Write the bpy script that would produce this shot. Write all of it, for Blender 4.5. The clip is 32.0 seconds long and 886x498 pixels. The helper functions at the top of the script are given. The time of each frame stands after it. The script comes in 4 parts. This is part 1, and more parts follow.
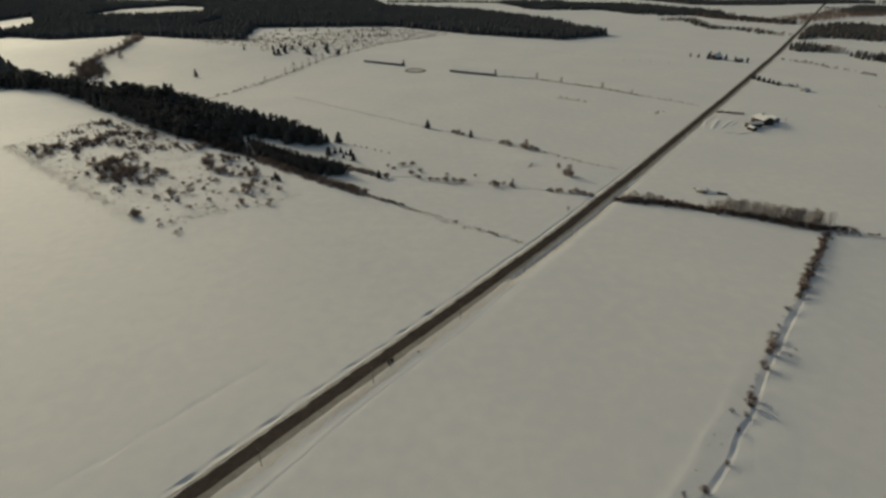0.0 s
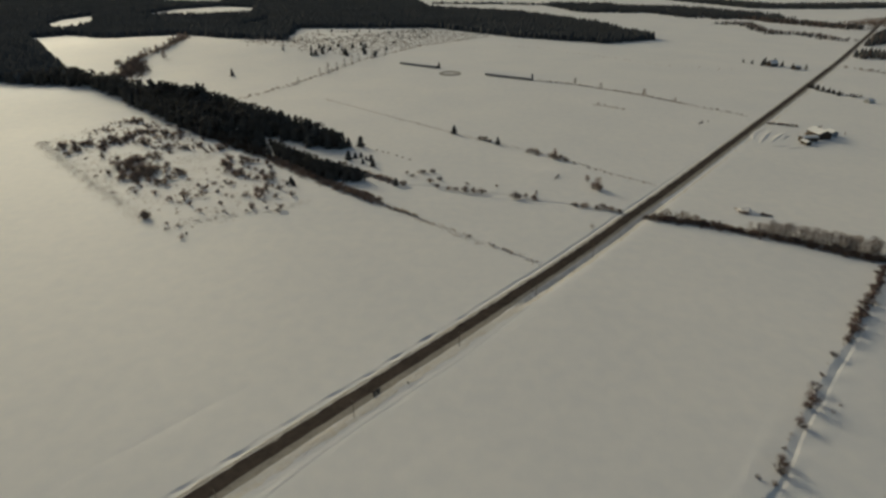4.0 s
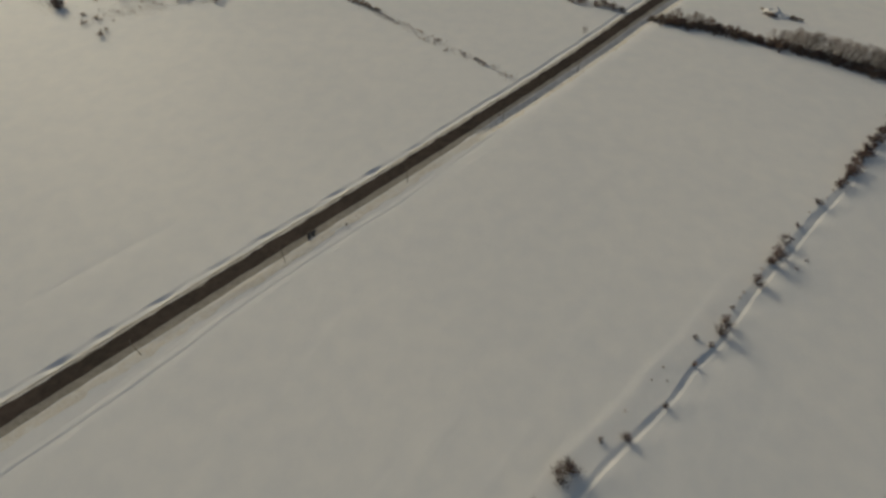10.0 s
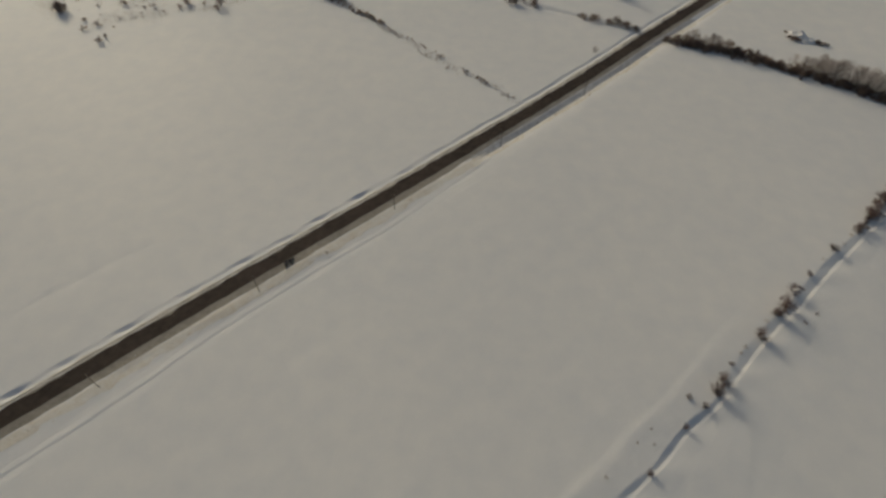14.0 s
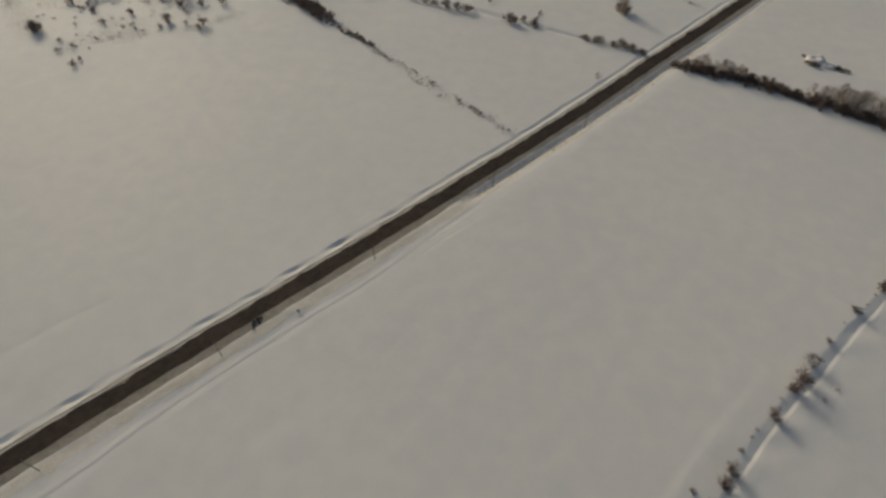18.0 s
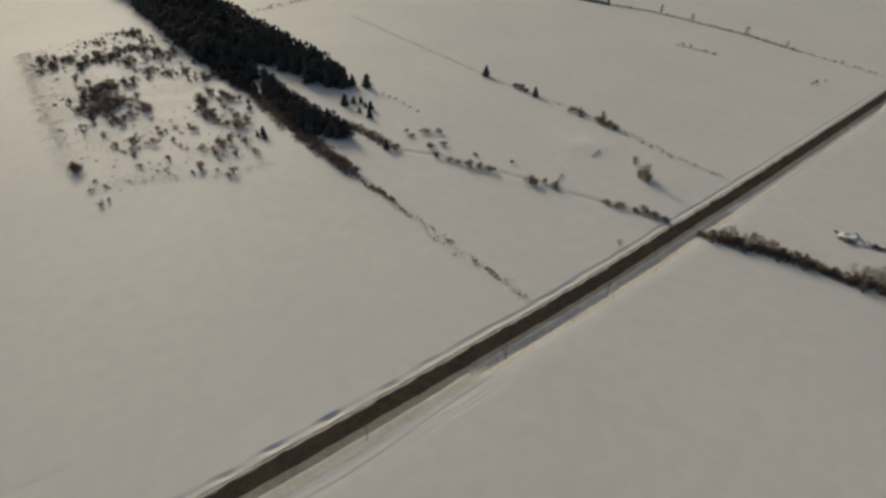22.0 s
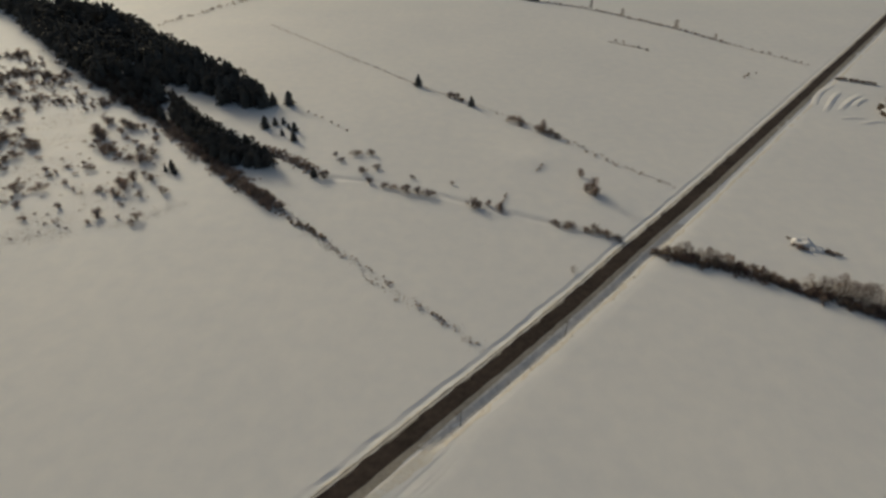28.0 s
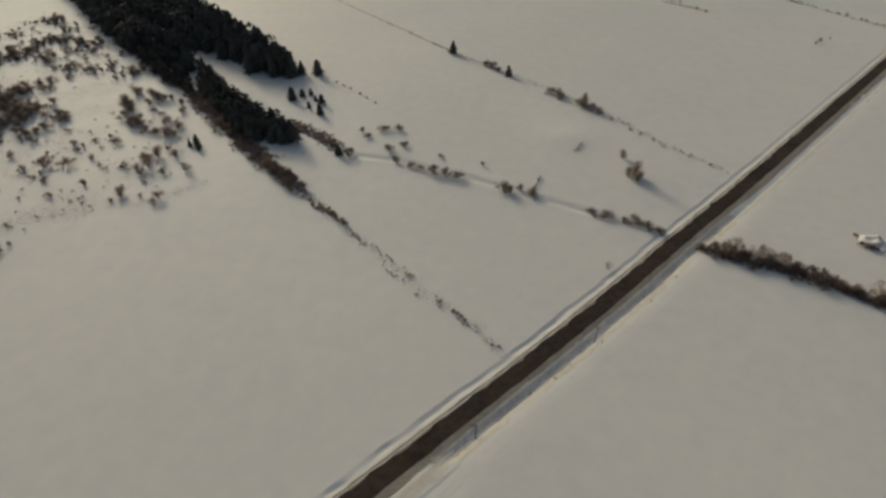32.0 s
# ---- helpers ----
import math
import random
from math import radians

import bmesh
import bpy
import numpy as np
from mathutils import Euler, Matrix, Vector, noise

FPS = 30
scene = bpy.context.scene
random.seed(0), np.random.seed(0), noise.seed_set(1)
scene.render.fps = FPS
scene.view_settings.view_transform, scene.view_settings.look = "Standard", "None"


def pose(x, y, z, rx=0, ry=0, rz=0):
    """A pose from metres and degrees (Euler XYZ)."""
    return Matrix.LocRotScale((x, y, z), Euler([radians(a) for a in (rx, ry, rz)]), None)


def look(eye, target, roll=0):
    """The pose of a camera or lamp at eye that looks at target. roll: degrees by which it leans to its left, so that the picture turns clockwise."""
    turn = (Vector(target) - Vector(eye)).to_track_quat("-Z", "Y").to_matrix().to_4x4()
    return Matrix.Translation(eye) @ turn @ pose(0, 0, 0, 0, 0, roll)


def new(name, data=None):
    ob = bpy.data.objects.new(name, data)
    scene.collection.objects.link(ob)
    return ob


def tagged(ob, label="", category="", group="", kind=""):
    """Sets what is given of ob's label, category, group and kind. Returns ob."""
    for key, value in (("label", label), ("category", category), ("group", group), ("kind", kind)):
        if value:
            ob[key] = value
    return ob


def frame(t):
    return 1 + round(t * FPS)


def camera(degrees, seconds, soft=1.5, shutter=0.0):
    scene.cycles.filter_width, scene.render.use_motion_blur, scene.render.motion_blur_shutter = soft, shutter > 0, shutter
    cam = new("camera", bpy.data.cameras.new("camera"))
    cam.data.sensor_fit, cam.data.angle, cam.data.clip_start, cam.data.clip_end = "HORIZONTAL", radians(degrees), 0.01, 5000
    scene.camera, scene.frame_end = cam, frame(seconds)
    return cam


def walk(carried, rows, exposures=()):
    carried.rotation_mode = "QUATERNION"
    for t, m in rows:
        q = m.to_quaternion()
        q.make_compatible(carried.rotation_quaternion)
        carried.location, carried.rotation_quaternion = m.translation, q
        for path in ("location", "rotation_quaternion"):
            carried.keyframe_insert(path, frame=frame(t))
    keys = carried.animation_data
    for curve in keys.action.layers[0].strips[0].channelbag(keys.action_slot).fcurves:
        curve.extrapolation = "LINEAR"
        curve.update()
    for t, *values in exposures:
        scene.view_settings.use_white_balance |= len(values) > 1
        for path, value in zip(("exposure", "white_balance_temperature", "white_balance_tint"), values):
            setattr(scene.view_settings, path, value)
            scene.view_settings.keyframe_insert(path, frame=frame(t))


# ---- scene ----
cam = camera(79.76, 32.0, soft=2.7)
# seconds, eye x y z, yaw, pitch, roll
ROWS = [
    (0.0, -11.91, 3.86, 126.01, -2.2, -28.11, 0.04),
    (0.5, -10.03, 6.11, 125.84, -2.14, -28.04, 0.11),
    (1.0, -8.15, 8.37, 125.67, -2.31, -27.91, 0.17),
    (1.5, -6.27, 10.62, 125.5, -1.4, -28.06, 0.17),
    (2.0, -4.4, 12.88, 125.33, -0.72, -28.02, 0.11),
    (2.5, -2.53, 15.15, 125.15, 0.09, -28.04, 0.08),
    (3.0, -0.66, 17.42, 124.97, 0.95, -28.04, 0.05),
    (3.5, 1.21, 19.71, 124.78, 1.84, -28.02, 0.03),
    (5.5, 8.34, 29.13, 124.22, 3.74, -27.67, 0.27),
    (6.0, 9.97, 31.61, 124.17, 3.75, -27.7, 0.33),
    (6.5, 11.52, 34.14, 124.19, 3.75, -27.65, 0.36),
    (7.0, 13.0, 36.69, 124.25, 3.6, -27.61, 0.36),
    (7.5, 14.43, 39.2, 124.33, 3.59, -27.66, 0.39),
    (8.0, 15.82, 41.64, 124.41, 3.43, -29.39, 0.42),
    (8.5, 17.2, 43.94, 124.49, 3.17, -38.51, 0.6),
    (9.0, 18.57, 46.05, 124.53, 2.92, -48.03, 0.81),
    (9.5, 19.96, 47.95, 124.52, 3.01, -50.63, 0.94),
    (10.0, 21.34, 49.68, 124.48, 3.04, -50.69, 1.1),
    (10.5, 22.7, 51.29, 124.41, 3.24, -50.59, 1.13),
    (11.0, 24.01, 52.84, 124.33, 3.58, -50.48, 1.12),
    (11.5, 25.26, 54.38, 124.26, 3.97, -50.46, 1.19),
    (12.0, 26.42, 55.98, 124.21, 4.36, -50.5, 1.29),
    (12.5, 27.48, 57.69, 124.19, 4.57, -50.5, 1.36),
    (13.0, 28.45, 59.54, 124.2, 4.74, -50.49, 1.51),
    (13.5, 29.31, 61.53, 124.23, 5.56, -50.6, 1.21),
    (14.0, 30.1, 63.71, 124.27, 6.03, -50.63, 1.12),
    (14.5, 30.8, 66.08, 124.33, 6.04, -50.67, 1.25),
    (16.5, 32.98, 77.49, 124.57, 2.89, -50.68, 1.49),
    (17.0, 33.41, 80.53, 124.61, 2.05, -50.81, 1.64),
    (17.5, 33.81, 83.48, 124.64, 1.56, -50.95, 1.51),
    (18.0, 34.2, 86.27, 124.64, 7.25, -51.0, 0.71),
    (18.1, 34.28, 86.78, 124.64, 3.54, -50.8, 6.56),
    (18.2, 34.36, 87.3, 124.64, -0.53, -49.55, 12.22),
    (18.3, 34.43, 87.81, 124.63, -5.93, -48.75, 18.43),
    (18.4, 34.51, 88.32, 124.63, -6.1, -48.8, 21.72),
    (18.5, 34.59, 88.83, 124.62, -4.68, -48.89, 21.58),
    (18.6, 34.66, 89.3, 124.62, -0.58, -49.75, 18.42),
    (18.7, 34.73, 89.78, 124.61, 1.57, -50.24, 18.33),
    (18.8, 34.8, 90.25, 124.6, 6.97, -50.14, 13.91),
    (18.9, 34.88, 90.72, 124.6, 8.44, -50.72, 12.13),
    (19.0, 34.95, 91.2, 124.59, 10.85, -50.66, 9.69),
    (19.5, 35.27, 93.41, 124.55, 13.15, -50.93, 4.73),
    (20.0, 35.55, 95.53, 124.51, 14.56, -50.96, 1.89),
    (20.5, 35.76, 97.59, 124.48, 13.29, -50.95, 2.05),
    (21.0, 35.88, 99.66, 124.46, 12.53, -46.11, 1.6),
    (21.5, 35.91, 101.77, 124.48, 11.95, -37.95, 1.36),
    (22.0, 35.86, 103.91, 124.51, 11.09, -37.05, 1.34),
    (22.5, 35.74, 106.09, 124.56, 10.1, -37.0, 1.42),
    (23.0, 35.58, 108.3, 124.62, 8.57, -36.81, 1.34),
    (23.5, 35.38, 110.51, 124.68, 7.76, -36.9, 1.29),
    (24.0, 35.17, 112.73, 124.75, 6.85, -36.93, 1.29),
    (24.5, 34.96, 114.94, 124.8, 6.15, -36.91, 1.09),
    (25.0, 34.78, 117.15, 124.85, 5.64, -36.98, 1.1),
    (25.5, 34.64, 119.35, 124.9, 4.97, -36.92, 1.09),
    (27.5, 34.95, 128.19, 125.05, 4.19, -36.71, 0.89),
    (28.0, 35.3, 130.4, 125.08, 4.33, -37.38, 0.88),
    (28.5, 35.73, 132.59, 125.13, 4.68, -41.57, 1.04),
    (29.0, 36.2, 134.74, 125.19, 5.55, -41.72, 0.95),
    (29.5, 36.7, 136.85, 125.27, 6.19, -41.74, 1.03),
    (30.0, 37.19, 138.9, 125.38, 7.18, -41.81, 1.02),
    (30.5, 37.66, 140.88, 125.51, 8.14, -41.84, 0.9),
    (31.0, 38.1, 142.8, 125.67, 8.52, -41.68, 0.87),
    (31.5, 38.52, 144.69, 125.84, 8.85, -41.55, 1.0),
    (31.9, 38.85, 146.19, 125.98, 9.5, -41.4, 1.0),
    (32.0, 38.93, 146.56, 126.02, 9.87, -41.59, -1.17),
]
walk(cam, [(t, pose(x, y, z, 90 + pitch, 0, yaw) @ pose(0, 0, 0, 0, 0, roll)) for t, x, y, z, yaw, pitch, roll in ROWS],
     exposures=[(0.0, -0.82, 6700, -2), (12.0, -0.77, 6600, 2), (20.0, -0.75, 6600, 4), (32.0, -0.74, 6700, 2)])

# ---- world, sun ----
SUN_AZ, SUN_EL = radians(132), radians(18.5)          # where the sun stands, from +x towards +y
world = bpy.data.worlds.new("winter_sky")
scene.world = world
world.use_nodes = True
wn = world.node_tree
wn.nodes.clear()
sky = wn.nodes.new("ShaderNodeTexSky")
sky.sky_type, sky.sun_disc = "NISHITA", False
sky.sun_elevation, sky.sun_rotation = SUN_EL, radians(90) - SUN_AZ
sky.air_density, sky.dust_density, sky.ozone_density = 0.9, 5.0, 0.6
bg = wn.nodes.new("ShaderNodeBackground")
bg.inputs["Strength"].default_value = 0.12
wout = wn.nodes.new("ShaderNodeOutputWorld")
wn.links.new(sky.outputs[0], bg.inputs[0])
wn.links.new(bg.outputs[0], wout.inputs[0])
sun_data = bpy.data.lights.new("sun", "SUN")
sun_data.energy, sun_data.angle, sun_data.color = 1.92, radians(13.0), (1.0, 0.89, 0.73)
sun = new("sun", sun_data)
sun.matrix_world = look((math.cos(SUN_AZ) * math.cos(SUN_EL) * 400, math.sin(SUN_AZ) * math.cos(SUN_EL) * 400, math.sin(SUN_EL) * 400), (0, 0, 0))


# ---- materials ----
def material(name, base, rough=0.7, spec=0.3, vary=0.15, scale=1.0, bump=0.0, bump_scale=4.0, tint=None, rand=0.0, metal=0.0, coarse=0.12):
    """A surface with variation at two scales, bump and a difference from object to object."""
    m = bpy.data.materials.new(name)
    m.use_nodes = True
    nt = m.node_tree
    b = nt.nodes["Principled BSDF"]
    b.inputs["Roughness"].default_value, b.inputs["Specular IOR Level"].default_value = rough, spec
    b.inputs["Metallic"].default_value = metal
    co = nt.nodes.new("ShaderNodeTexCoord")
    n1, n2 = nt.nodes.new("ShaderNodeTexNoise"), nt.nodes.new("ShaderNodeTexNoise")
    n1.inputs["Scale"].default_value, n1.inputs["Detail"].default_value = scale, 6
    n2.inputs["Scale"].default_value, n2.inputs["Detail"].default_value = scale * coarse, 3
    mix = nt.nodes.new("ShaderNodeMath")
    mix.operation = "ADD"
    for n in (n1, n2):
        nt.links.new(co.outputs["Object"], n.inputs["Vector"])
    nt.links.new(n1.outputs["Fac"], mix.inputs[0])
    nt.links.new(n2.outputs["Fac"], mix.inputs[1])
    ramp = nt.nodes.new("ShaderNodeMapRange")
    ramp.inputs["From Min"].default_value, ramp.inputs["From Max"].default_value = 0.7, 1.3
    nt.links.new(mix.outputs[0], ramp.inputs["Value"])
    col = nt.nodes.new("ShaderNodeMix")
    col.data_type = "RGBA"
    t = tint or tuple(c * (1 + vary) for c in base)
    col.inputs["A"].default_value = (*[c * (1 - vary) for c in base], 1)
    col.inputs["B"].default_value = (*t, 1)
    nt.links.new(ramp.outputs[0], col.inputs["Factor"])
    last = col.outputs["Result"]
    if rand:
        info = nt.nodes.new("ShaderNodeObjectInfo")
        hsv = nt.nodes.new("ShaderNodeHueSaturation")
        rr = nt.nodes.new("ShaderNodeMapRange")
        rr.inputs["To Min"].default_value, rr.inputs["To Max"].default_value = 1 - rand, 1 + rand
        nt.links.new(info.outputs["Random"], rr.inputs["Value"])
        nt.links.new(rr.outputs[0], hsv.inputs["Value"])
        nt.links.new(last, hsv.inputs["Color"])
        last = hsv.outputs["Color"]
    nt.links.new(last, b.inputs["Base Color"])
    if bump:
        n3 = nt.nodes.new("ShaderNodeTexNoise")
        n3.inputs["Scale"].default_value, n3.inputs["Detail"].default_value = bump_scale, 5
        nt.links.new(co.outputs["Object"], n3.inputs["Vector"])
        bp = nt.nodes.new("ShaderNodeBump")
        bp.inputs["Strength"].default_value, bp.inputs["Distance"].default_value = bump, 0.4
        nt.links.new(n3.outputs["Fac"], bp.inputs["Height"])
        nt.links.new(bp.outputs[0], b.inputs["Normal"])
    return m


def snow_material():
    """Wind-packed snow: broad and fine tone, drifts drawn out by the wind and a fine crust."""
    m = material("snow", (0.80, 0.79, 0.785), 0.70, 0.46, 0.05, 0.16, 0.0, tint=(0.84, 0.815, 0.785), coarse=0.09)
    nt = m.node_tree
    b = nt.nodes["Principled BSDF"]
    co = nt.nodes.new("ShaderNodeTexCoord")
    last = None
    for scale, stretch, turn, deep in ((0.05, 3.6, -60, 0.40), (0.30, 3.0, -56, 0.065), (1.5, 1.5, -60, 0.016)):
        turned, place = nt.nodes.new("ShaderNodeMapping"), nt.nodes.new("ShaderNodeMapping")
        turned.inputs["Rotation"].default_value = (0, 0, radians(turn))
        place.inputs["Scale"].default_value = (scale, scale * stretch, scale)
        noise = nt.nodes.new("ShaderNodeTexNoise")
        noise.inputs["Scale"].default_value, noise.inputs["Detail"].default_value, noise.inputs["Roughness"].default_value = 1.0, 4, 0.6
        bp = nt.nodes.new("ShaderNodeBump")
        bp.inputs["Strength"].default_value, bp.inputs["Distance"].default_value = 0.5, deep
        nt.links.new(co.outputs["Object"], turned.inputs["Vector"])
        nt.links.new(turned.outputs[0], place.inputs["Vector"])
        nt.links.new(place.outputs[0], noise.inputs["Vector"])
        nt.links.new(noise.outputs["Fac"], bp.inputs["Height"])
        if last:
            nt.links.new(last, bp.inputs["Normal"])
        last = bp.outputs[0]
    nt.links.new(last, b.inputs["Normal"])
    b.inputs["Sheen Weight"].default_value, b.inputs["Sheen Roughness"].default_value = 0.06, 0.6
    return m


SNOW = snow_material()
# snow of a darker grey, for the ditch band and the pond ice
GREY_SNOW = material("grey_snow", (0.60, 0.575, 0.55), 0.8, 0.2, 0.18, 0.6, 0.3, 2.0)
TAN = material("stained_snow", (0.76, 0.69, 0.58), 0.8, 0.2, 0.07, 0.5, 0.25, 1.5, tint=(0.80, 0.775, 0.73))
DIRTY = material("dirty_snow", (0.33, 0.30, 0.255), 0.8, 0.2, 0.22, 0.8, 0.4, 2.0)
ASPHALT = material("asphalt", (0.050, 0.036, 0.030), 0.85, 0.25, 0.45, 0.5, 0.2, 8.0, coarse=0.15)
ROOF_SNOW = material("roof_snow", (0.80, 0.80, 0.80), 0.6, 0.3, 0.03, 0.6, 0.2, 1.0)
NEEDLE = material("spruce_needles", (0.112, 0.106, 0.096), 0.95, 0.05, 0.18, 0.9, rand=0.18)
# needles of distant woods, with the blue-grey haze of distance mixed into the colour
HAZY_NEEDLE = material("hazy_needles", (0.084, 0.087, 0.089), 0.9, 0.1, 0.15, 0.05)
BARK = material("bark", (0.12, 0.09, 0.07), 0.9, 0.15, 0.3, 3.0, 0.5, 9.0, rand=0.2)
TWIG = material("bare_twigs", (0.39, 0.30, 0.245), 0.85, 0.15, 0.3, 1.5, rand=0.3)
TWIG_GREY = material("grey_twigs", (0.36, 0.30, 0.255), 0.85, 0.15, 0.25, 1.5, rand=0.25)
TWIG_PALE = material("pale_grey_twigs", (0.46, 0.40, 0.355), 0.85, 0.15, 0.2, 1.5, rand=0.2)
TWIG_DARK = material("dark_twigs", (0.25, 0.188, 0.155), 0.85, 0.15, 0.3, 1.5, rand=0.3)
TWIG_RED = material("reddish_twigs", (0.17, 0.118, 0.106), 0.85, 0.15, 0.3, 1.5, rand=0.25)
BARE_DARK = material("dark_bare_wood", (0.075, 0.058, 0.048), 0.85, 0.15, 0.3, 1.5)
GRASS = material("dry_grass", (0.40, 0.315, 0.22), 0.9, 0.1, 0.35, 0.4)
WEED = material("dry_weeds", (0.46, 0.36, 0.275), 0.9, 0.1, 0.3, 0.8)
POLE = material("weathered_pole", (0.20, 0.16, 0.12), 0.85, 0.2, 0.25, 2.0, 0.3, 9.0)
PORCELAIN = material("insulator", (0.30, 0.32, 0.33), 0.3, 0.5, 0.1, 6.0)
WALL_DARK = material("dark_boards", (0.07, 0.055, 0.045), 0.8, 0.2, 0.25, 1.5, 0.3, 6.0)
WALL_BROWN = material("brown_boards", (0.30, 0.255, 0.215), 0.8, 0.2, 0.25, 1.0, 0.3, 6.0)
WALL_GREY = material("grey_siding", (0.24, 0.27, 0.31), 0.7, 0.3, 0.15, 1.0, 0.2, 5.0)
WALL_PALE = material("pale_siding", (0.52, 0.50, 0.46), 0.7, 0.3, 0.10, 1.0, 0.2, 5.0)
PANE = material("window_glass", (0.03, 0.035, 0.04), 0.08, 0.6, 0.2, 2.0)
STONE = material("field_stone", (0.11, 0.10, 0.09), 0.85, 0.2, 0.3, 1.5, 0.4, 4.0)


# ---- mesh helpers ----
class Soup:
    """Vertices and faces that are gathered into one mesh."""
    def __init__(self):
        self.v, self.f = [], []

    def add(self, verts, faces):
        n = len(self.v)
        self.v.extend(verts)
        self.f.extend([tuple(i + n for i in f) for f in faces])

    def tube(self, a, b, ra, rb, n=4):
        a, b = Vector(a), Vector(b)
        way = b - a
        if way.length < 1e-4:
            return
        side = way.orthogonal().normalized()
        up = way.normalized().cross(side)
        ring = [(math.cos(2 * math.pi * k / n), math.sin(2 * math.pi * k / n)) for k in range(n)]
        if rb > 0:
            vs = [tuple(a + (side * c + up * s) * ra) for c, s in ring] + [tuple(b + (side * c + up * s) * rb) for c, s in ring]
            fs = [(k, (k + 1) % n, n + (k + 1) % n, n + k) for k in range(n)] + [tuple(range(n - 1, -1, -1)), tuple(range(n, 2 * n))]
        else:
            vs = [tuple(a + (side * c + up * s) * ra) for c, s in ring] + [tuple(b)]
            fs = [(k, (k + 1) % n, n) for k in range(n)]
        self.add(vs, fs)

    def box(self, x0, y0, z0, x1, y1, z1):
        vs = [(x, y, z) for z in (z0, z1) for y in (y0, y1) for x in (x0, x1)]
        self.add(vs, [(0, 2, 3, 1), (4, 5, 7, 6), (0, 1, 5, 4), (2, 6, 7, 3), (0, 4, 6, 2), (1, 3, 7, 5)])

    def mesh(self, name, mat, smooth=False):
        me = bpy.data.meshes.new(name)
        me.from_pydata(self.v, [], self.f)
        me.materials.append(mat)
        if smooth:
            me.shade_smooth()
        return me


def part(name, soup, mat, parent, label="", smooth=False):
    ob = new(name, soup if isinstance(soup, bpy.types.Mesh) else soup.mesh(name, mat, smooth))
    ob.parent = parent
    if label:
        ob["label"] = label
    return ob


def thing(name, label, category, group=""):
    return tagged(new(name), label, category, group)


# ---- the lie of the land ----
ROAD_Y = (-900.0, 91.0, 256.0, 341.0, 444.0, 615.0, 897.0, 1289.0, 4700.0)
ROAD_X = (-963.0, -86.0, 60.0, 129.5, 211.5, 347.0, 568.0, 866.0, 3424.0)
ACROSS = 0.765                                      # metres across the road for a metre along x


def road_x(y):
    y = np.asarray(y, float)
    return sum(np.interp(y + k, ROAD_Y, ROAD_X) for k in range(-24, 25, 8)) / 7


def road_mid(y):
    """The middle of the asphalt, which wanders a little from the road's line."""
    return road_x(y) + np.interp(y, (100, 150, 190, 230, 250, 300, 340), (0.15, 0.25, 0.7, 0.35, 0.3, -0.3, 0.0)) / ACROSS


def wave(a, seed):
    """A smooth wavering value from -1 to 1 along a line."""
    return (np.sin(a * 0.19 + seed) + np.sin(a * 0.083 + 2.1 * seed) + np.sin(a * 0.41 + 3.7 * seed)) / 3


def reach(x, y, line):
    """How far points lie from a line of corners."""
    best = np.full(np.shape(x), 1e9)
    for (ax, ay), (bx, by) in zip(line, line[1:]):
        lx, ly = bx - ax, by - ay
        k = np.clip(((x - ax) * lx + (y - ay) * ly) / (lx * lx + ly * ly), 0, 1)
        best = np.minimum(best, np.hypot(x - ax - k * lx, y - ay - k * ly))
    return best


CREEK = [(93, 306), (69, 315), (46, 323), (16, 334), (-14, 342), (-31, 343), (-44, 346), (-62, 358), (-90, 380), (-140, 425), (-175, 458)]
DITCH = [(39, 243), (24, 257), (2, 272), (-29, 296), (-59, 321), (-83, 340), (-106, 362), (-138, 388), (-179, 423), (-238, 471), (-330, 548), (-420, 622)]
FENCE_A = [(126, 352), (107, 367), (80, 397), (57, 418), (27, 441), (-9, 468), (-65, 518), (-151, 594)]
FENCE_B = [(268, 540), (239, 574), (194, 630), (156, 665), (126, 691), (84, 712)]
HEDGE = [(104, 294), (116, 291), (132, 287), (153, 276), (172, 267), (188, 255.5), (203, 248), (216, 247.5), (236, 243), (300, 214), (420, 160)]
# the brook: its far rim and the width of its channel, by the metres along y
RIM_Y = (60, 91, 97, 101, 106, 109, 116, 121, 128, 132, 143, 150, 158, 168, 174, 185, 197, 236)
RIM_U = (144.0, 144.4, 145.9, 146.4, 147.4, 148.0, 147.2, 148.3, 149.4, 148.2, 147.6, 147.8, 149.3, 149.2, 149.3, 150.6, 151.6, 151.6)
CHANNEL_Y, CHANNEL_W = (99, 106, 124, 137, 151, 163, 178, 192), (1.9, 1.5, 1.6, 2.1, 2.6, 2.9, 2.7, 2.5)
# sledge tracks: metres beside the road's line, by the metres along y
SLEDGE_Y, SLEDGE_D = (60, 89, 97, 113, 128, 141, 156, 171, 181, 193, 201, 207, 212, 217), (14.6, 14.7, 14.6, 13.7, 12.2, 12.0, 12.2, 13.0, 12.4, 11.2, 10.8, 10.7, 9.6, 6.2)
LOOP_Y, LOOP_D = (168, 176, 185, 191, 196, 202, 207, 211, 214, 217), (18.5, 15.2, 13.2, 13.0, 13.6, 13.4, 12.4, 11.0, 9.0, 6.4)
OLD_TRACK = [(-116, 104), (-103, 117), (-88, 134), (-68, 156)]
OLD_TRACK_WEST = [(-286, 336), (-245, 294), (-186, 241), (-136, 195)]
HILLS = ((-440, 575, 5, 95, 80), (-560, 960, 13, 200, 150), (-300, 930, 7, 130, 130), (-620, 700, 5, 200, 120), (60, 372, 0.8, 14, 10), (-120, 300, 1.0, 60, 40))


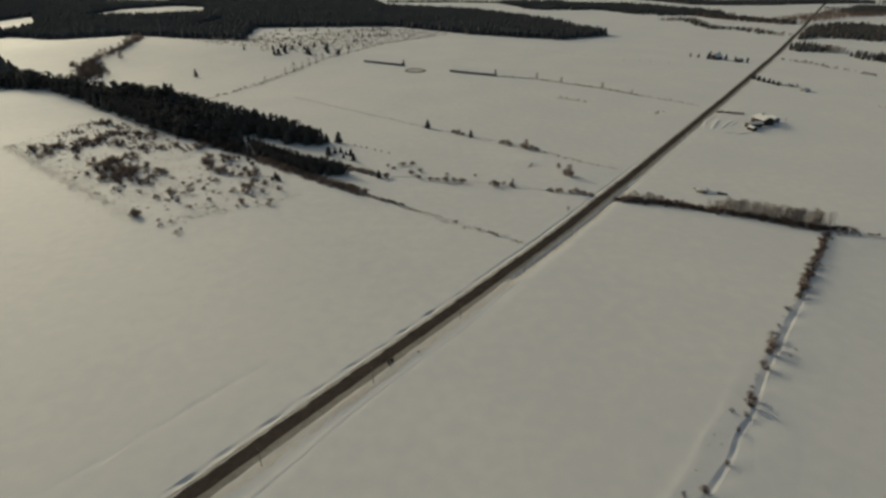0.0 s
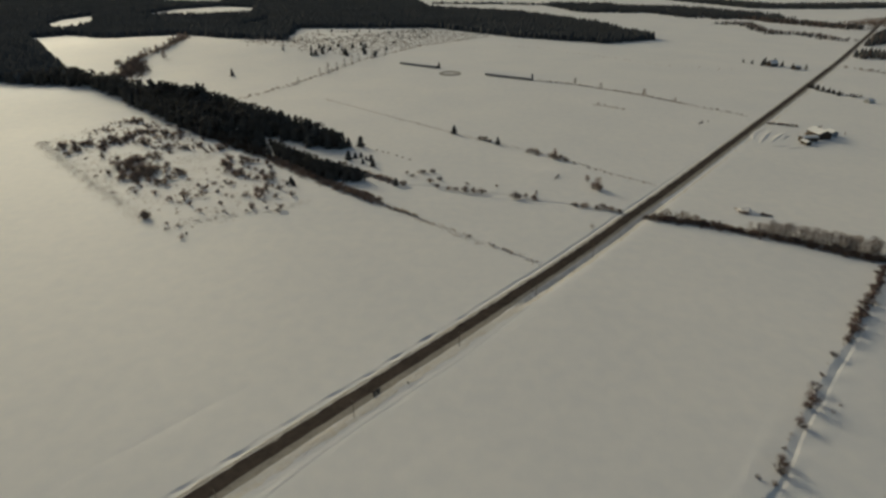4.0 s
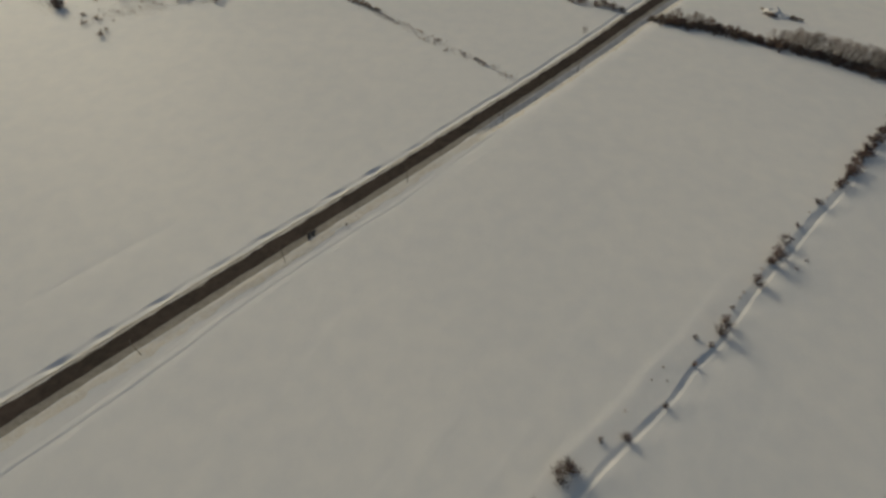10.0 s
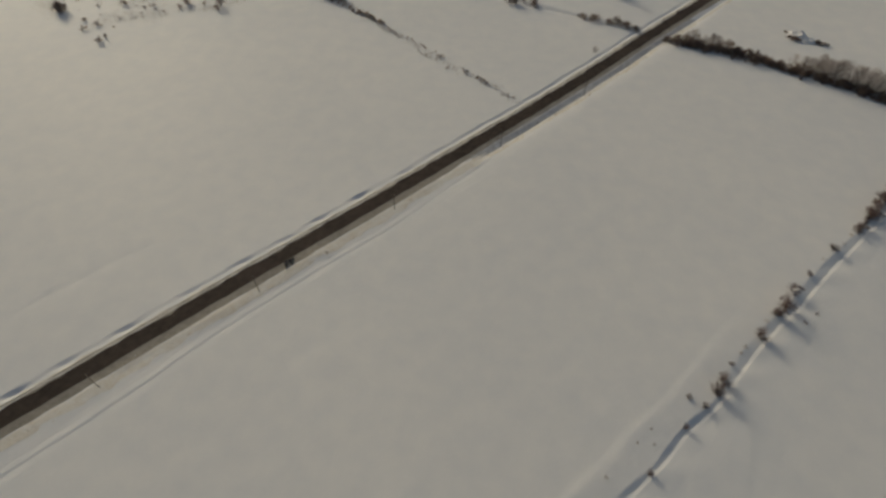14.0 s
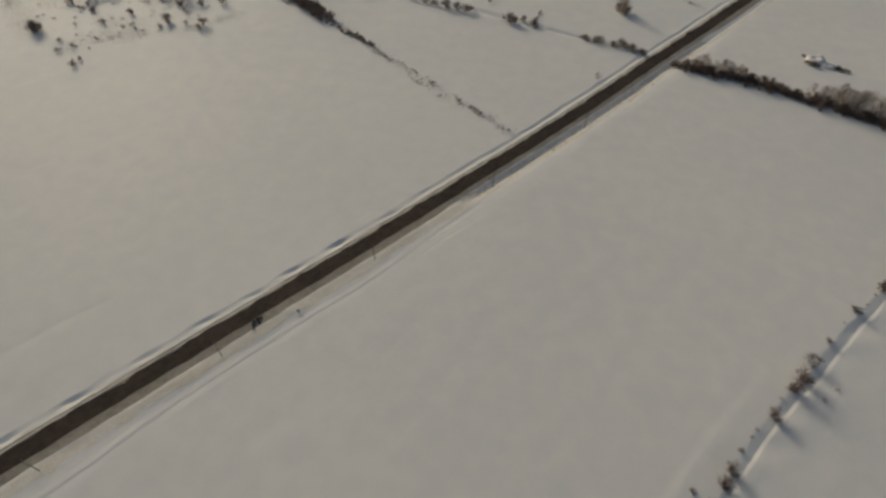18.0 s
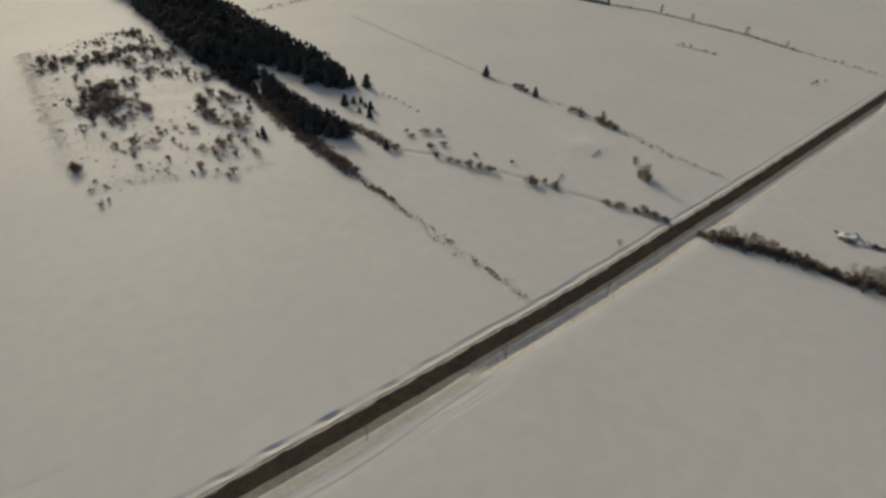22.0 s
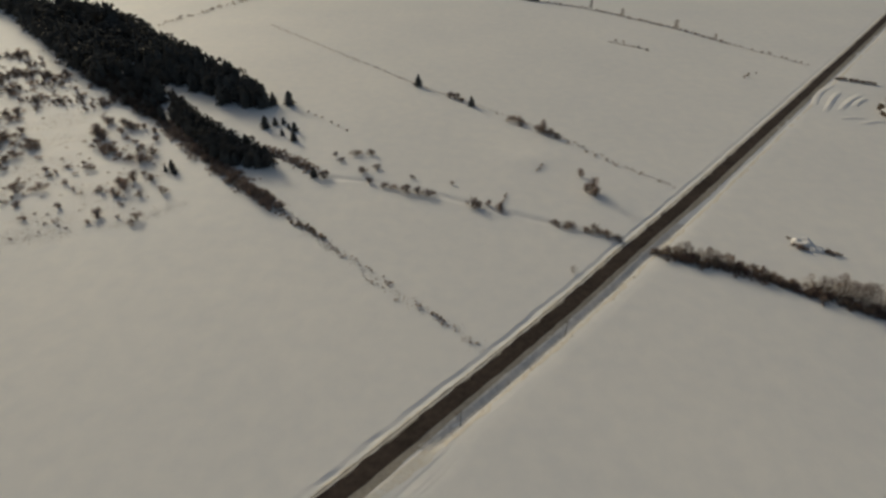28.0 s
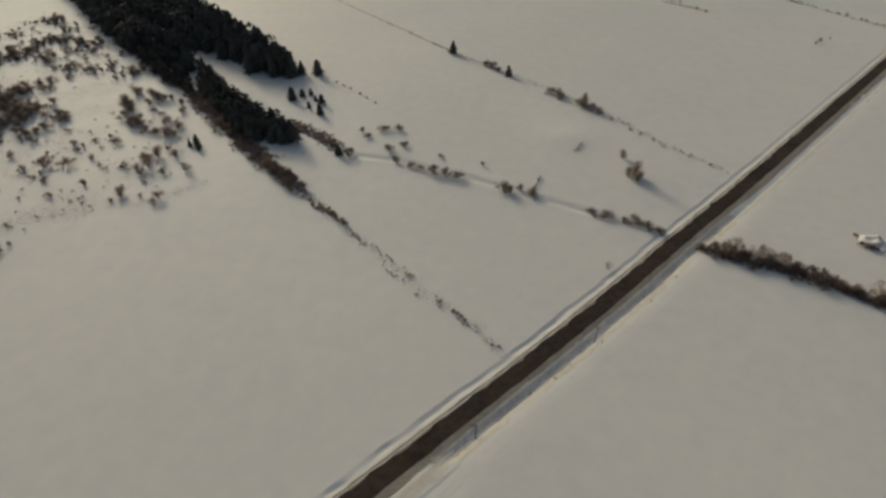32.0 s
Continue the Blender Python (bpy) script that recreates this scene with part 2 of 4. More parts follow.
def land(x, y):
    """The height of the snow."""
    x, y = np.asarray(x, float), np.asarray(y, float)
    d = (x - road_mid(y)) * ACROSS
    line = (x - road_x(y)) * ACROSS
    a = y / 0.78
    z = np.zeros(np.shape(x))
    for hx, hy, h, sx, sy in HILLS:
        z = z + h * np.exp(-((x - hx) / sx) ** 2 - ((y - hy) / sy) ** 2)
    z = z + 0.12 * np.sin(x * 0.031 + 0.015 * y) * np.sin(y * 0.027 - 0.011 * x) + 0.008 * np.sin(x * 0.23 + 1.7 * np.sin(y * 0.03)) * np.sin(y * 0.19)
    # road bed, ditches and the field's edge
    near = np.clip(1.6 - np.abs(d) / 10, 0, 1)
    up = np.clip((y - 200) / 25, 0, 1)
    left = 0.06 + (0.32 + 0.25 * wave(a, 1.3)) * 2.7 * np.clip(np.sin(a * 0.43 + 0.9 * np.sin(a * 0.09)) - 0.4 + 0.3 * wave(a * 1.7, 0.2), 0, 1) * (1 - up) + (0.28 + 0.12 * wave(a, 2.9)) * up * (1 - 0.4 * np.clip((y - 340) / 40, 0, 1))
    left = np.maximum(left, 0.08)
    right = 0.15 + 0.1 * wave(a, 4.1) + (0.55 + 0.12 * wave(a, 0.7)) * np.clip((y - 205) / 5, 0, 1) * (1 - 0.7 * np.clip((y - 318) / 25, 0, 1))
    prof_l = np.interp(-d - 0.45 * wave(a * 1.4, 6.0), (0, 3.0, 3.9, 5.2, 5.6, 6.8, 8.0, 14), (0.0, 0.0, 0.08, -0.62, -0.62, 0.10, 0.05, 0))
    prof_r = np.interp(d - 0.25 * wave(a * 1.1, 3.0), (0, 2.5, 4.7, 6.6, 7.0, 8.5, 10.4, 13.0), (0.0, 0.0, -0.24, -0.95, -0.95, -0.46, -0.15, 0))
    bank = 0.17 * np.interp(d - 0.35 * wave(a * 1.7, 7.0), (4.9, 5.9, 6.6, 10.5), (0, 1.0, 1.0, 0)) * np.clip((214 - y) / 8, 0, 1) * (0.9 + 0.35 * wave(a * 2.6, 1.5))
    z = z * (1 - near) + np.where(d < 0, prof_l * left, prof_r * right + bank) + 0.06 * wave(a * 3.1, 0.4) * (np.abs(d) > 4) * near
    # sledge tracks that follow the road and turn in to it
    at = np.interp(y, SLEDGE_Y, SLEDGE_D) + 0.12 * wave(a * 2.0, 2.2)
    for off, cut in ((0, 0.085), (-2.2, 0.04), (-3.3, 0.03)):
        z = z - cut * np.interp(line - at - off, (-0.4, 0.05, 1.9), (0, 1, 0)) * (y < 217)
    at = np.interp(y, LOOP_Y, LOOP_D)
    for off in (0, 1.3):
        z = z - 0.07 * np.interp(line - at - off, (-0.4, 0.05, 1.2), (0, 1, 0)) * (y < 217) * np.clip((y - 168) / 10, 0, 1)
    # old tracks in the field
    z = z - 0.11 * np.exp(-(reach(x, y, OLD_TRACK) / 0.7) ** 2) - 0.05 * np.exp(-(reach(x, y, OLD_TRACK_WEST) / 0.8) ** 2)
    # the brook beside the row of bushes: a raised edge, a shelf, the sunken channel and its far rim
    b = ((x - road_x(y)) - np.interp(y, RIM_Y, RIM_U)) * ACROSS - 0.22 * wave(a * 2.3, 1.0)
    w = np.interp(y, CHANNEL_Y, CHANNEL_W) + 0.35 * wave(a * 2.9, 4.0)
    deep = 0.52 + 0.28 * wave(a * 1.3, 2.0)
    low = np.clip((160 - y) / 25, 0, 1)
    out = np.clip((b - 1.5) / 7, 0, 1)
    channel = np.where(b < -0.3, -deep * np.clip((b + w + 0.3) / w, 0, 1), (np.interp(b, (-0.3, 0.25, 1.2), (0, 0.22, 0.20)) - deep) * (1 - out) - 0.3 * out)
    rim = -np.where(b > 1.6, 0.024 * np.clip(b - 1.6, 0, 110), 0)
    shelf = np.interp(b, (-10.8, -9.0, -8.0, -2.5, 0), (0, 0.09, 0.08, -0.12, 0)) * low * (1 + 0.5 * wave(a * 3.3, 2.6))
    z = z + (channel + rim + shelf + 0.05 * wave(a * 5.0, 1.1) * wave(x * 2.2, 0.3) * np.clip(1 - np.abs(b + 4) / 6, 0, 1)) * np.clip((238 - y) / 14, 0, 1)
    # creek and field ditch
    rc = reach(x, y, CREEK)
    z = z - 0.75 * np.exp(-(rc / 1.0) ** 2) + 0.07 * np.exp(-((rc - 2.6) / 1.3) ** 2)
    rd = reach(x, y, DITCH)
    z = z - 0.06 * np.exp(-(rd / 1.2) ** 2) + 0.05 * np.exp(-((rd - 2.4) / 1.1) ** 2)
    return z


def ground_z(x, y):
    return float(land(np.array([x]), np.array([y]))[0])


def steps(*spans):
    out = []
    for a, b, s in spans:
        out += list(np.arange(a, b - s * 0.3, s))
    return np.array(out + [spans[-1][1]])


def sheet(us, vs, height, mat, name):
    """A sheet over u (metres along x from the road's middle) and v (metres along y)."""
    u, v = np.meshgrid(us, vs)
    x, y = u + road_x(v), v
    z = height(x, y, u)
    co = np.stack([x, y, z], -1).reshape(-1, 3)
    nu, nv = len(us), len(vs)
    i = (np.arange(nv - 1)[:, None] * nu + np.arange(nu - 1)[None]).ravel()
    quads = np.stack([i, i + 1, i + 1 + nu, i + nu], -1)
    me = bpy.data.meshes.new(name)
    me.vertices.add(len(co))
    me.vertices.foreach_set("co", co.astype(np.float32).ravel())
    me.loops.add(quads.size)
    me.loops.foreach_set("vertex_index", quads.astype(np.int32).ravel())
    me.polygons.add(len(quads))
    me.polygons.foreach_set("loop_start", np.arange(0, quads.size, 4, dtype=np.int32))
    me.update(calc_edges=True)
    me.validate()
    me.materials.append(mat)
    me.shade_smooth()
    return new(name, me)


U = steps((-3200, -1400, 300), (-1400, -500, 60), (-500, -270, 8), (-270, -24, 1.5), (-24, 24, 0.4), (24, 133, 2.0), (133, 158, 0.5), (158, 160, 1), (160, 260, 4), (260, 700, 40), (700, 3000, 230))
V = steps((-900, 20, 80), (20, 76, 4), (76, 400, 1.4), (400, 700, 5), (700, 1400, 20), (1400, 4500, 150))
tagged(sheet(U, V, lambda x, y, u: land(x, y), SNOW, "ground"), "wide snow-covered farmland with drifts and frozen ditches", "ground", kind="structure")

RV = steps((-900, 20, 40), (20, 420, 1.5), (420, 1000, 10), (1000, 4400, 60))


def road_sheet(name, inner, outer, lift, mat, seed, fray, start=-900, stop=4500, bend=0.0):
    """A band along the road whose edges waver."""
    us = np.linspace(0, 1, 7)
    ob = sheet(us, RV[(RV >= start) & (RV <= stop)], lambda x, y, u: u * 0, mat, name)
    co = np.empty(len(ob.data.vertices) * 3, np.float32)
    ob.data.vertices.foreach_get("co", co)
    co = co.reshape(-1, 3)
    k = co[:, 0] - road_x(co[:, 1])
    a = co[:, 1] / 0.78
    i = inner + fray[0] * (wave(a * 2.3, seed) + 0.6 * wave(a * 7.1, seed + 1))
    o = outer + fray[1] * (wave(a * 1.9, seed + 2) + 0.6 * wave(a * 6.3, seed + 3))
    o = o + bend * np.clip((co[:, 1] - 198) / 16, 0, 1) * (1 - np.clip((co[:, 1] - 315) / 30, 0, 1))
    u = i + (o - i) * k
    co[:, 0] = road_mid(co[:, 1]) + u / ACROSS
    co[:, 2] = land(co[:, 0], co[:, 1]) + lift
    ob.data.vertices.foreach_set("co", co.ravel())
    ob.data.update()
    return ob


tagged(road_sheet("shoulder_left", -2.85, -2.0, 0.035, DIRTY, 1.0, (0.25, 0.0)), "strip of dirty packed snow beside the asphalt", "road shoulder", kind="structure")
tagged(road_sheet("shoulder_right", 1.4, 5.15, 0.035, DIRTY, 2.0, (0.0, 0.2), bend=-1.0), "strip of dirty packed snow beside the asphalt", "road shoulder", kind="structure")
tagged(road_sheet("verge_left", -4.3, -2.9, 0.02, TAN, 7.0, (0.5, 0.0)), "thin stained snow beside the road", "verge", kind="structure")
tagged(road_sheet("plough_line", -3.75, -3.4, 0.04, DIRTY, 9.0, (0.15, 0.15)), "thin dirty line left by a snow plough", "road shoulder", kind="structure")
tagged(road_sheet("ditch_floor", 3.6, 7.2, 0.02, GREY_SNOW, 8.0, (0.0, 0.3), 207, 322), "grey snow in the road ditch", "ditch", kind="structure")
tagged(road_sheet("verge_near", 5.5, 8.6, 0.025, TAN, 6.0, (0.15, 0.9), -900, 212), "wide tan-stained snow on the road verge", "verge", kind="structure")
tagged(road_sheet("verge_right", 7.6, 8.9, 0.025, TAN, 5.0, (0.3, 0.7), 209, 4500), "tan-stained snow on the road verge", "verge", kind="structure")
tagged(road_sheet("road", -2.6, 2.5, 0.07, ASPHALT, 3.0, (0.55, 0.2)), "straight country road of bare dark asphalt", "road", kind="structure")


# ---- plants ----
def conifer_meshes(seed, tiers=11, segs=9, blunt=0.7):
    """Trunk and crown of a spruce one metre high and about 0.4 wide."""
    rnd = random.Random(seed)
    trunk, crown = Soup(), Soup()
    trunk.tube((0, 0, 0), (0, 0, 0.9), 0.017, 0.004, 5)
    for k in range(tiers):
        f = k / (tiers - 1)
        z = 0.04 + 0.85 * f
        r = (0.21 * (1 - f) ** blunt + 0.02) * rnd.uniform(0.78, 1.2)
        top = min(1.0, z + 0.15)
        cx, cy = rnd.gauss(0, .018), rnd.gauss(0, .018)
        vs = [(cx * .5, cy * .5, top)]
        off = rnd.random() * 6.28
        for s in range(segs * 2):
            ang = off + math.pi * s / segs + rnd.uniform(-.12, .12)
            rr = r * (rnd.uniform(0.8, 1.3) if s % 2 == 0 else rnd.uniform(0.4, 0.65))
            vs.append((cx + rr * math.cos(ang), cy + rr * math.sin(ang), z - (0.03 if s % 2 == 0 else -0.015) + rnd.uniform(-.02, .02)))
        n = segs * 2
        crown.add(vs, [(0, 1 + s, 1 + (s + 1) % n) for s in range(n)] + [tuple(range(n, 0, -1))])
    return trunk.mesh("trunk", BARK), crown.mesh("crown", NEEDLE)


def pine_meshes(seed, spikes=16, fat=0.32):
    """Trunk and lumpy rounded crown of a pine one metre high."""
    rnd = random.Random(seed)
    trunk, crown = Soup(), Soup()
    trunk.tube((0, 0, 0), (0, 0, 0.85), 0.018, 0.006, 5)
    for _ in range(30):
        z = rnd.uniform(0.25, 0.93)
        far = (0.25 * (1 - ((z - 0.5) / 0.62) ** 2)) * rnd.uniform(0.3, 1.0)
        ang = rnd.uniform(0, 6.283)
        c = Vector((math.cos(ang) * far, math.sin(ang) * far, z))
        r = rnd.uniform(0.06, 0.11)
        for _ in range(spikes):
            d = Vector((rnd.gauss(0, 1), rnd.gauss(0, 1), rnd.gauss(0.15, 0.7))).normalized()
            p, q = c - d * r * 0.3, c + d * r * rnd.uniform(0.7, 1.15)
            crown.tube(p, q, r * fat, 0.0, 3)
    return trunk.mesh("trunk", BARK), crown.mesh("crown", NEEDLE)


def bush_meshes(seed, stems, twigs, width, mat, lobes=5, thick=0.0098):
    """Stems and a fuzzy leafless crown of a bush about one metre high."""
    rnd = random.Random(seed)
    base, fine = Soup(), Soup()
    heart = []
    for _ in range(lobes):
        ang, far = rnd.uniform(0, 6.283), rnd.uniform(0.0, 0.38) * width
        heart.append((Vector((math.cos(ang) * far, math.sin(ang) * far, rnd.uniform(0.14, 0.66) * (1 - 1.3 * far / width))), rnd.uniform(0.24, 0.36)))
    for _ in range(stems):
        c, r = rnd.choice(heart)
        root = Vector((c.x * 0.4 + rnd.gauss(0, .05), c.y * 0.4 + rnd.gauss(0, .05), -0.03))
        end = c + Vector((rnd.gauss(0, .3) * r, rnd.gauss(0, .3) * r, rnd.uniform(0.2, 1.2) * r))
        mid = root.lerp(end, 0.5) + Vector((rnd.gauss(0, .03), rnd.gauss(0, .03), 0))
        base.tube(root, mid, 0.015, 0.011, 4)
        base.tube(mid, end, 0.011, 0.0, 4)
    for _ in range(twigs):
        c, r = rnd.choice(heart)
        d = Vector((rnd.gauss(0, 1), rnd.gauss(0, 1), rnd.gauss(0.2, 0.9))).normalized()
        p = c + d * r * rnd.uniform(0.0, 0.8)
        q = p + (d * 0.55 + Vector((rnd.gauss(0, .4), rnd.gauss(0, .4), rnd.uniform(0.1, 1.1)))).normalized() * r * rnd.uniform(0.4, 0.8)
        if q.z > 0.02 and p.z > 0.0:
            fine.tube(p, q, thick, 0.0, 3)
    return base.mesh("stem", BARK), fine.mesh("crown", mat)


def tree_meshes(seed, slim, mat, twig=0.0036, many=900, low=0.1):
    """Trunk with limbs, and the fine crown, of a leafless tree one metre high."""
    rnd = random.Random(seed)
    trunk, fine = Soup(), Soup()
    pts = [Vector((rnd.gauss(0, .012) * k, rnd.gauss(0, .012) * k, -0.02 + 0.98 * k / 6)) for k in range(7)]
    for k in range(6):
        trunk.tube(pts[k], pts[k + 1], 0.014 * (1 - k / 6.5), 0.014 * (1 - (k + 1) / 6.5), 6)
    for _ in range(13):
        f = rnd.uniform(0.15, 0.85)
        k = min(5, int(f * 6))
        p = pts[k].lerp(pts[k + 1], f * 6 - k)
        ang, far = rnd.uniform(0, 6.283), slim * (1.0 - 0.6 * f) * rnd.uniform(0.5, 1.0)
        trunk.tube(p, p + Vector((math.cos(ang) * far, math.sin(ang) * far, rnd.uniform(0.08, 0.2))), 0.007, 0.0, 4)
    for _ in range(many):
        z = rnd.uniform(low, 0.98)
        ang = rnd.uniform(0, 6.283)
        lump = 0.78 + 0.3 * math.sin(3 * ang + 7 * z + seed) + 0.22 * math.sin(2 * ang - 11 * z + 2 * seed)
        wide = slim * (1.2 - abs(z - 0.4) ** 1.5 * 2.0) * math.sqrt(rnd.random()) * lump
        a = Vector((math.cos(ang) * wide * 0.8, math.sin(ang) * wide * 0.8, z - 0.05))
        b = a + Vector((math.cos(ang) * 0.06 + rnd.gauss(0, .03), math.sin(ang) * 0.06 + rnd.gauss(0, .03), rnd.uniform(0.03, 0.11)))
        fine.tube(a, b, twig, 0.0, 3)
    return trunk.mesh("trunk", BARK), fine.mesh("crown", mat)


SPRUCE = [conifer_meshes(s) for s in (3, 7)] + [conifer_meshes(s, 10, 9, 0.55) for s in (12, 19)]
PINE = [pine_meshes(s) for s in (31, 35, 38)]
SHRUB = [bush_meshes(s, 14, 330, 1.0, TWIG, n) for s, n in ((1, 4), (4, 6), (8, 5))] + [bush_meshes(5, 16, 380, 1.2, TWIG_GREY, 6)]
THICKET = [bush_meshes(s, 16, 470, 1.25, TWIG_DARK, 8) for s in (2, 6)] + [bush_meshes(9, 16, 460, 1.25, TWIG, 8)]
LIGHT_PINE = [pine_meshes(s, 6, 0.55) for s in (51, 53, 57)]
LIGHT_SPRUCE = [conifer_meshes(s, 8, 6, 0.55) for s in (61, 63)]
LIGHT_SHRUB = [bush_meshes(s, 4, 120, 1.0, TWIG, n, 0.02) for s, n in ((71, 4), (72, 6), (73, 5))] + [bush_meshes(75, 4, 130, 1.2, TWIG_GREY, 6, 0.02)]
LIGHT_THICKET = [bush_meshes(s, 4, 140, 1.25, TWIG_DARK, 8, 0.02) for s in (76, 77)] + [bush_meshes(78, 4, 140, 1.25, TWIG, 8, 0.02)]
SCRUBBY = [bush_meshes(s, 12, 340, 1.0, TWIG, n, 0.0105) for s, n in ((91, 4), (92, 5), (93, 6), (94, 4), (95, 7))]
BROOK_BUSH = [bush_meshes(s, 14, 300, 1.1, TWIG_RED, n, 0.0100) for s, n in ((131, 6), (132, 7), (133, 8), (134, 6))]
WEEDY = [bush_meshes(s, 6, 150, 1.3, WEED, 6, 0.010) for s in (101, 102)]
TINY_BRUSH = [bush_meshes(s, 2, 48, 1.15, TWIG_DARK, 6, 0.034) for s in (81, 82, 83)]
POPLAR = [tree_meshes(s, 0.2, TWIG_GREY) for s in (11, 14, 16)]
HAZE = [tree_meshes(s, 0.4, TWIG_PALE, 0.0028, 720, 0.02) for s in (41, 44, 47)]
BROAD = [tree_meshes(s, 0.32, TWIG) for s in (21, 25)]
RND = random.Random(42)


def plant(kinds, x, y, height, name, label, category, group="", wide=1.0, parts=("trunk", "crown"), sink=0.0):
    first, second = RND.choice(kinds)
    ob = thing(name, label, category, group)
    ob.matrix_basis = Matrix.LocRotScale((x, y, ground_z(x, y) - sink), Euler((RND.gauss(0, .03), RND.gauss(0, .03), RND.uniform(0, 6.283))),
                                         (height * wide, height * wide, height))
    for nm, me in zip(parts, (first, second)):
        new(nm, me).parent = ob
    return ob


def spruce(x, y, h, group="", label="dark green spruce standing in snow", wide=1.0):
    return plant(SPRUCE, x, y, h, "spruce", label, "conifer", group, wide)


def bush(x, y, h, group="", label="leafless brown bush in the snow", wide=1.0, kinds=None):
    return plant(kinds or SHRUB, x, y, h, "bush", label, "bush", group, wide, ("stem", "crown"))


def bare_tree(x, y, h, group="", label="leafless tree with grey-brown twigs", kinds=None, wide=1.0):
    return plant(kinds or BROAD, x, y, h, "bare_tree", label, "tree", group, wide)


def along(line, step, jitter=0.0, start=0.0, stop=None):
    """Points along a line of corners."""
    out, left, gone = [], start, 0.0
    for (ax, ay), (bx, by) in zip(line, line[1:]):
        n = math.hypot(bx - ax, by - ay)
        while left < n:
            if stop is None or gone + left < stop:
                out.append((ax + (bx - ax) * left / n + RND.gauss(0, jitter), ay + (by - ay) * left / n + RND.gauss(0, jitter)))
            left += step * RND.uniform(0.7, 1.3)
        left -= n
        gone += n
    return out


def inside(x, y, poly):
    odd = False
    for (ax, ay), (bx, by) in zip(poly, poly[1:] + poly[:1]):
        if (ay > y) != (by > y) and x < ax + (y - ay) * (bx - ax) / (by - ay):
            odd = not odd
    return odd


def fill(poly, gap, rnd):
    """Uneven points inside an outline."""
    xs, ys = [p[0] for p in poly], [p[1] for p in poly]
    out, y, row = [], min(ys), 0
    while y < max(ys):
        x = min(xs) + (row % 2) * gap / 2
        while x < max(xs):
            px, py = x + rnd.uniform(-.42, .42) * gap, y + rnd.uniform(-.42, .42) * gap
            if inside(px, py, poly):
                out.append((px, py))
            x += gap
        y += gap * 0.87
        row += 1
    return out


def merged(name, kinds, places, mat, label, category, whole=False):
    """Many plants joined into one mesh; places hold x, y, height and width."""
    cos, polys, sizes, base = [], [], [], 0
    cache = {}
    p = np.array(places)
    ground = land(p[:, 0], p[:, 1])
    for k, (x, y, h, w) in enumerate(places):
        a = RND.uniform(0, 6.283)
        c, s = math.cos(a) * w * h, math.sin(a) * w * h
        pair = kinds[k % len(kinds)]
        for me in (pair if whole else pair[1:]):
            if me.name not in cache:
                co = np.empty(len(me.vertices) * 3)
                me.vertices.foreach_get("co", co)
                li = np.empty(len(me.loops), np.int32)
                me.loops.foreach_get("vertex_index", li)
                sz = np.empty(len(me.polygons), np.int32)
                me.polygons.foreach_get("loop_total", sz)
                cache[me.name] = co.reshape(-1, 3), li, sz
            co, li, sz = cache[me.name]
            cos.append(np.stack([co[:, 0] * c - co[:, 1] * s + x, co[:, 0] * s + co[:, 1] * c + y, co[:, 2] * h + ground[k]], -1))
            polys.append(li + base)
            sizes.append(sz)
            base += len(co)
    co, li, sz = np.concatenate(cos), np.concatenate(polys), np.concatenate(sizes)
    me = bpy.data.meshes.new(name)
    me.vertices.add(len(co))
    me.vertices.foreach_set("co", co.astype(np.float32).ravel())
    me.loops.add(len(li))
    me.loops.foreach_set("vertex_index", li.astype(np.int32))
    me.polygons.add(len(sz))
    me.polygons.foreach_set("loop_start", np.concatenate([[0], np.cumsum(sz)[:-1]]).astype(np.int32))
    me.update(calc_edges=True)
    me.materials.append(mat)
    return tagged(new(name, me), label, category, kind="stuff")


def thicket(name, points, low, high, label, kinds, mat, wide=1.2):
    """Bushes too many to count, joined."""
    return merged(name, kinds, [(x, y, RND.uniform(low, high), RND.uniform(0.8, 1.2) * wide) for x, y in points], mat, label, "brush", True)


def grass(name, points, h, label, spread=0.8, blades=7, wide=0.05):
    """Dry stalks that stick out of the snow, one mesh."""
    s = Soup()
    p = np.array(points)
    ground = land(p[:, 0], p[:, 1]) - 0.03
    for (x, y), z in zip(points, ground):
        for _ in range(blades):
            px, py = x + RND.gauss(0, spread), y + RND.gauss(0, spread)
            lean, ang, hh = RND.uniform(0, .7) * h, RND.uniform(0, 6.28), h * RND.uniform(0.4, 1.2)
            s.add([(px - wide * math.sin(ang), py + wide * math.cos(ang), z), (px + wide * math.sin(ang), py - wide * math.cos(ang), z),
                   (px + lean * math.cos(ang), py + lean * math.sin(ang), z + hh)], [(0, 1, 2)])
    return tagged(new(name, s.mesh(name, GRASS)), label, "dry grass", kind="stuff")

# ---- the wood of spruces ----
WOOD_MAIN = [(-540, 640), (-512, 630), (-469, 622), (-427, 617), (-378, 583), (-320, 535), (-254, 477), (-213, 444), (-171, 410), (-141, 390), (-143, 403), (-161, 431), (-169, 454),
             (-141, 437), (-119, 421), (-99, 415), (-92, 422), (-98, 434), (-138, 468), (-196, 516), (-258, 570), (-308, 606), (-328, 608), (-358, 604), (-412, 640), (-496, 690)]
WOOD_TIP = [(-146, 404), (-123, 381), (-104, 363), (-88, 349), (-62, 349), (-66, 355), (-91, 375), (-120, 397), (-145, 420), (-154, 430)]
WOOD_BARE = [(-254, 477), (-213, 444), (-171, 410), (-141, 390), (-143, 403), (-165, 431), (-215, 464)]
WOOD_PATH = [(-172, 448), (-232, 492)]
wood_rnd = random.Random(5)


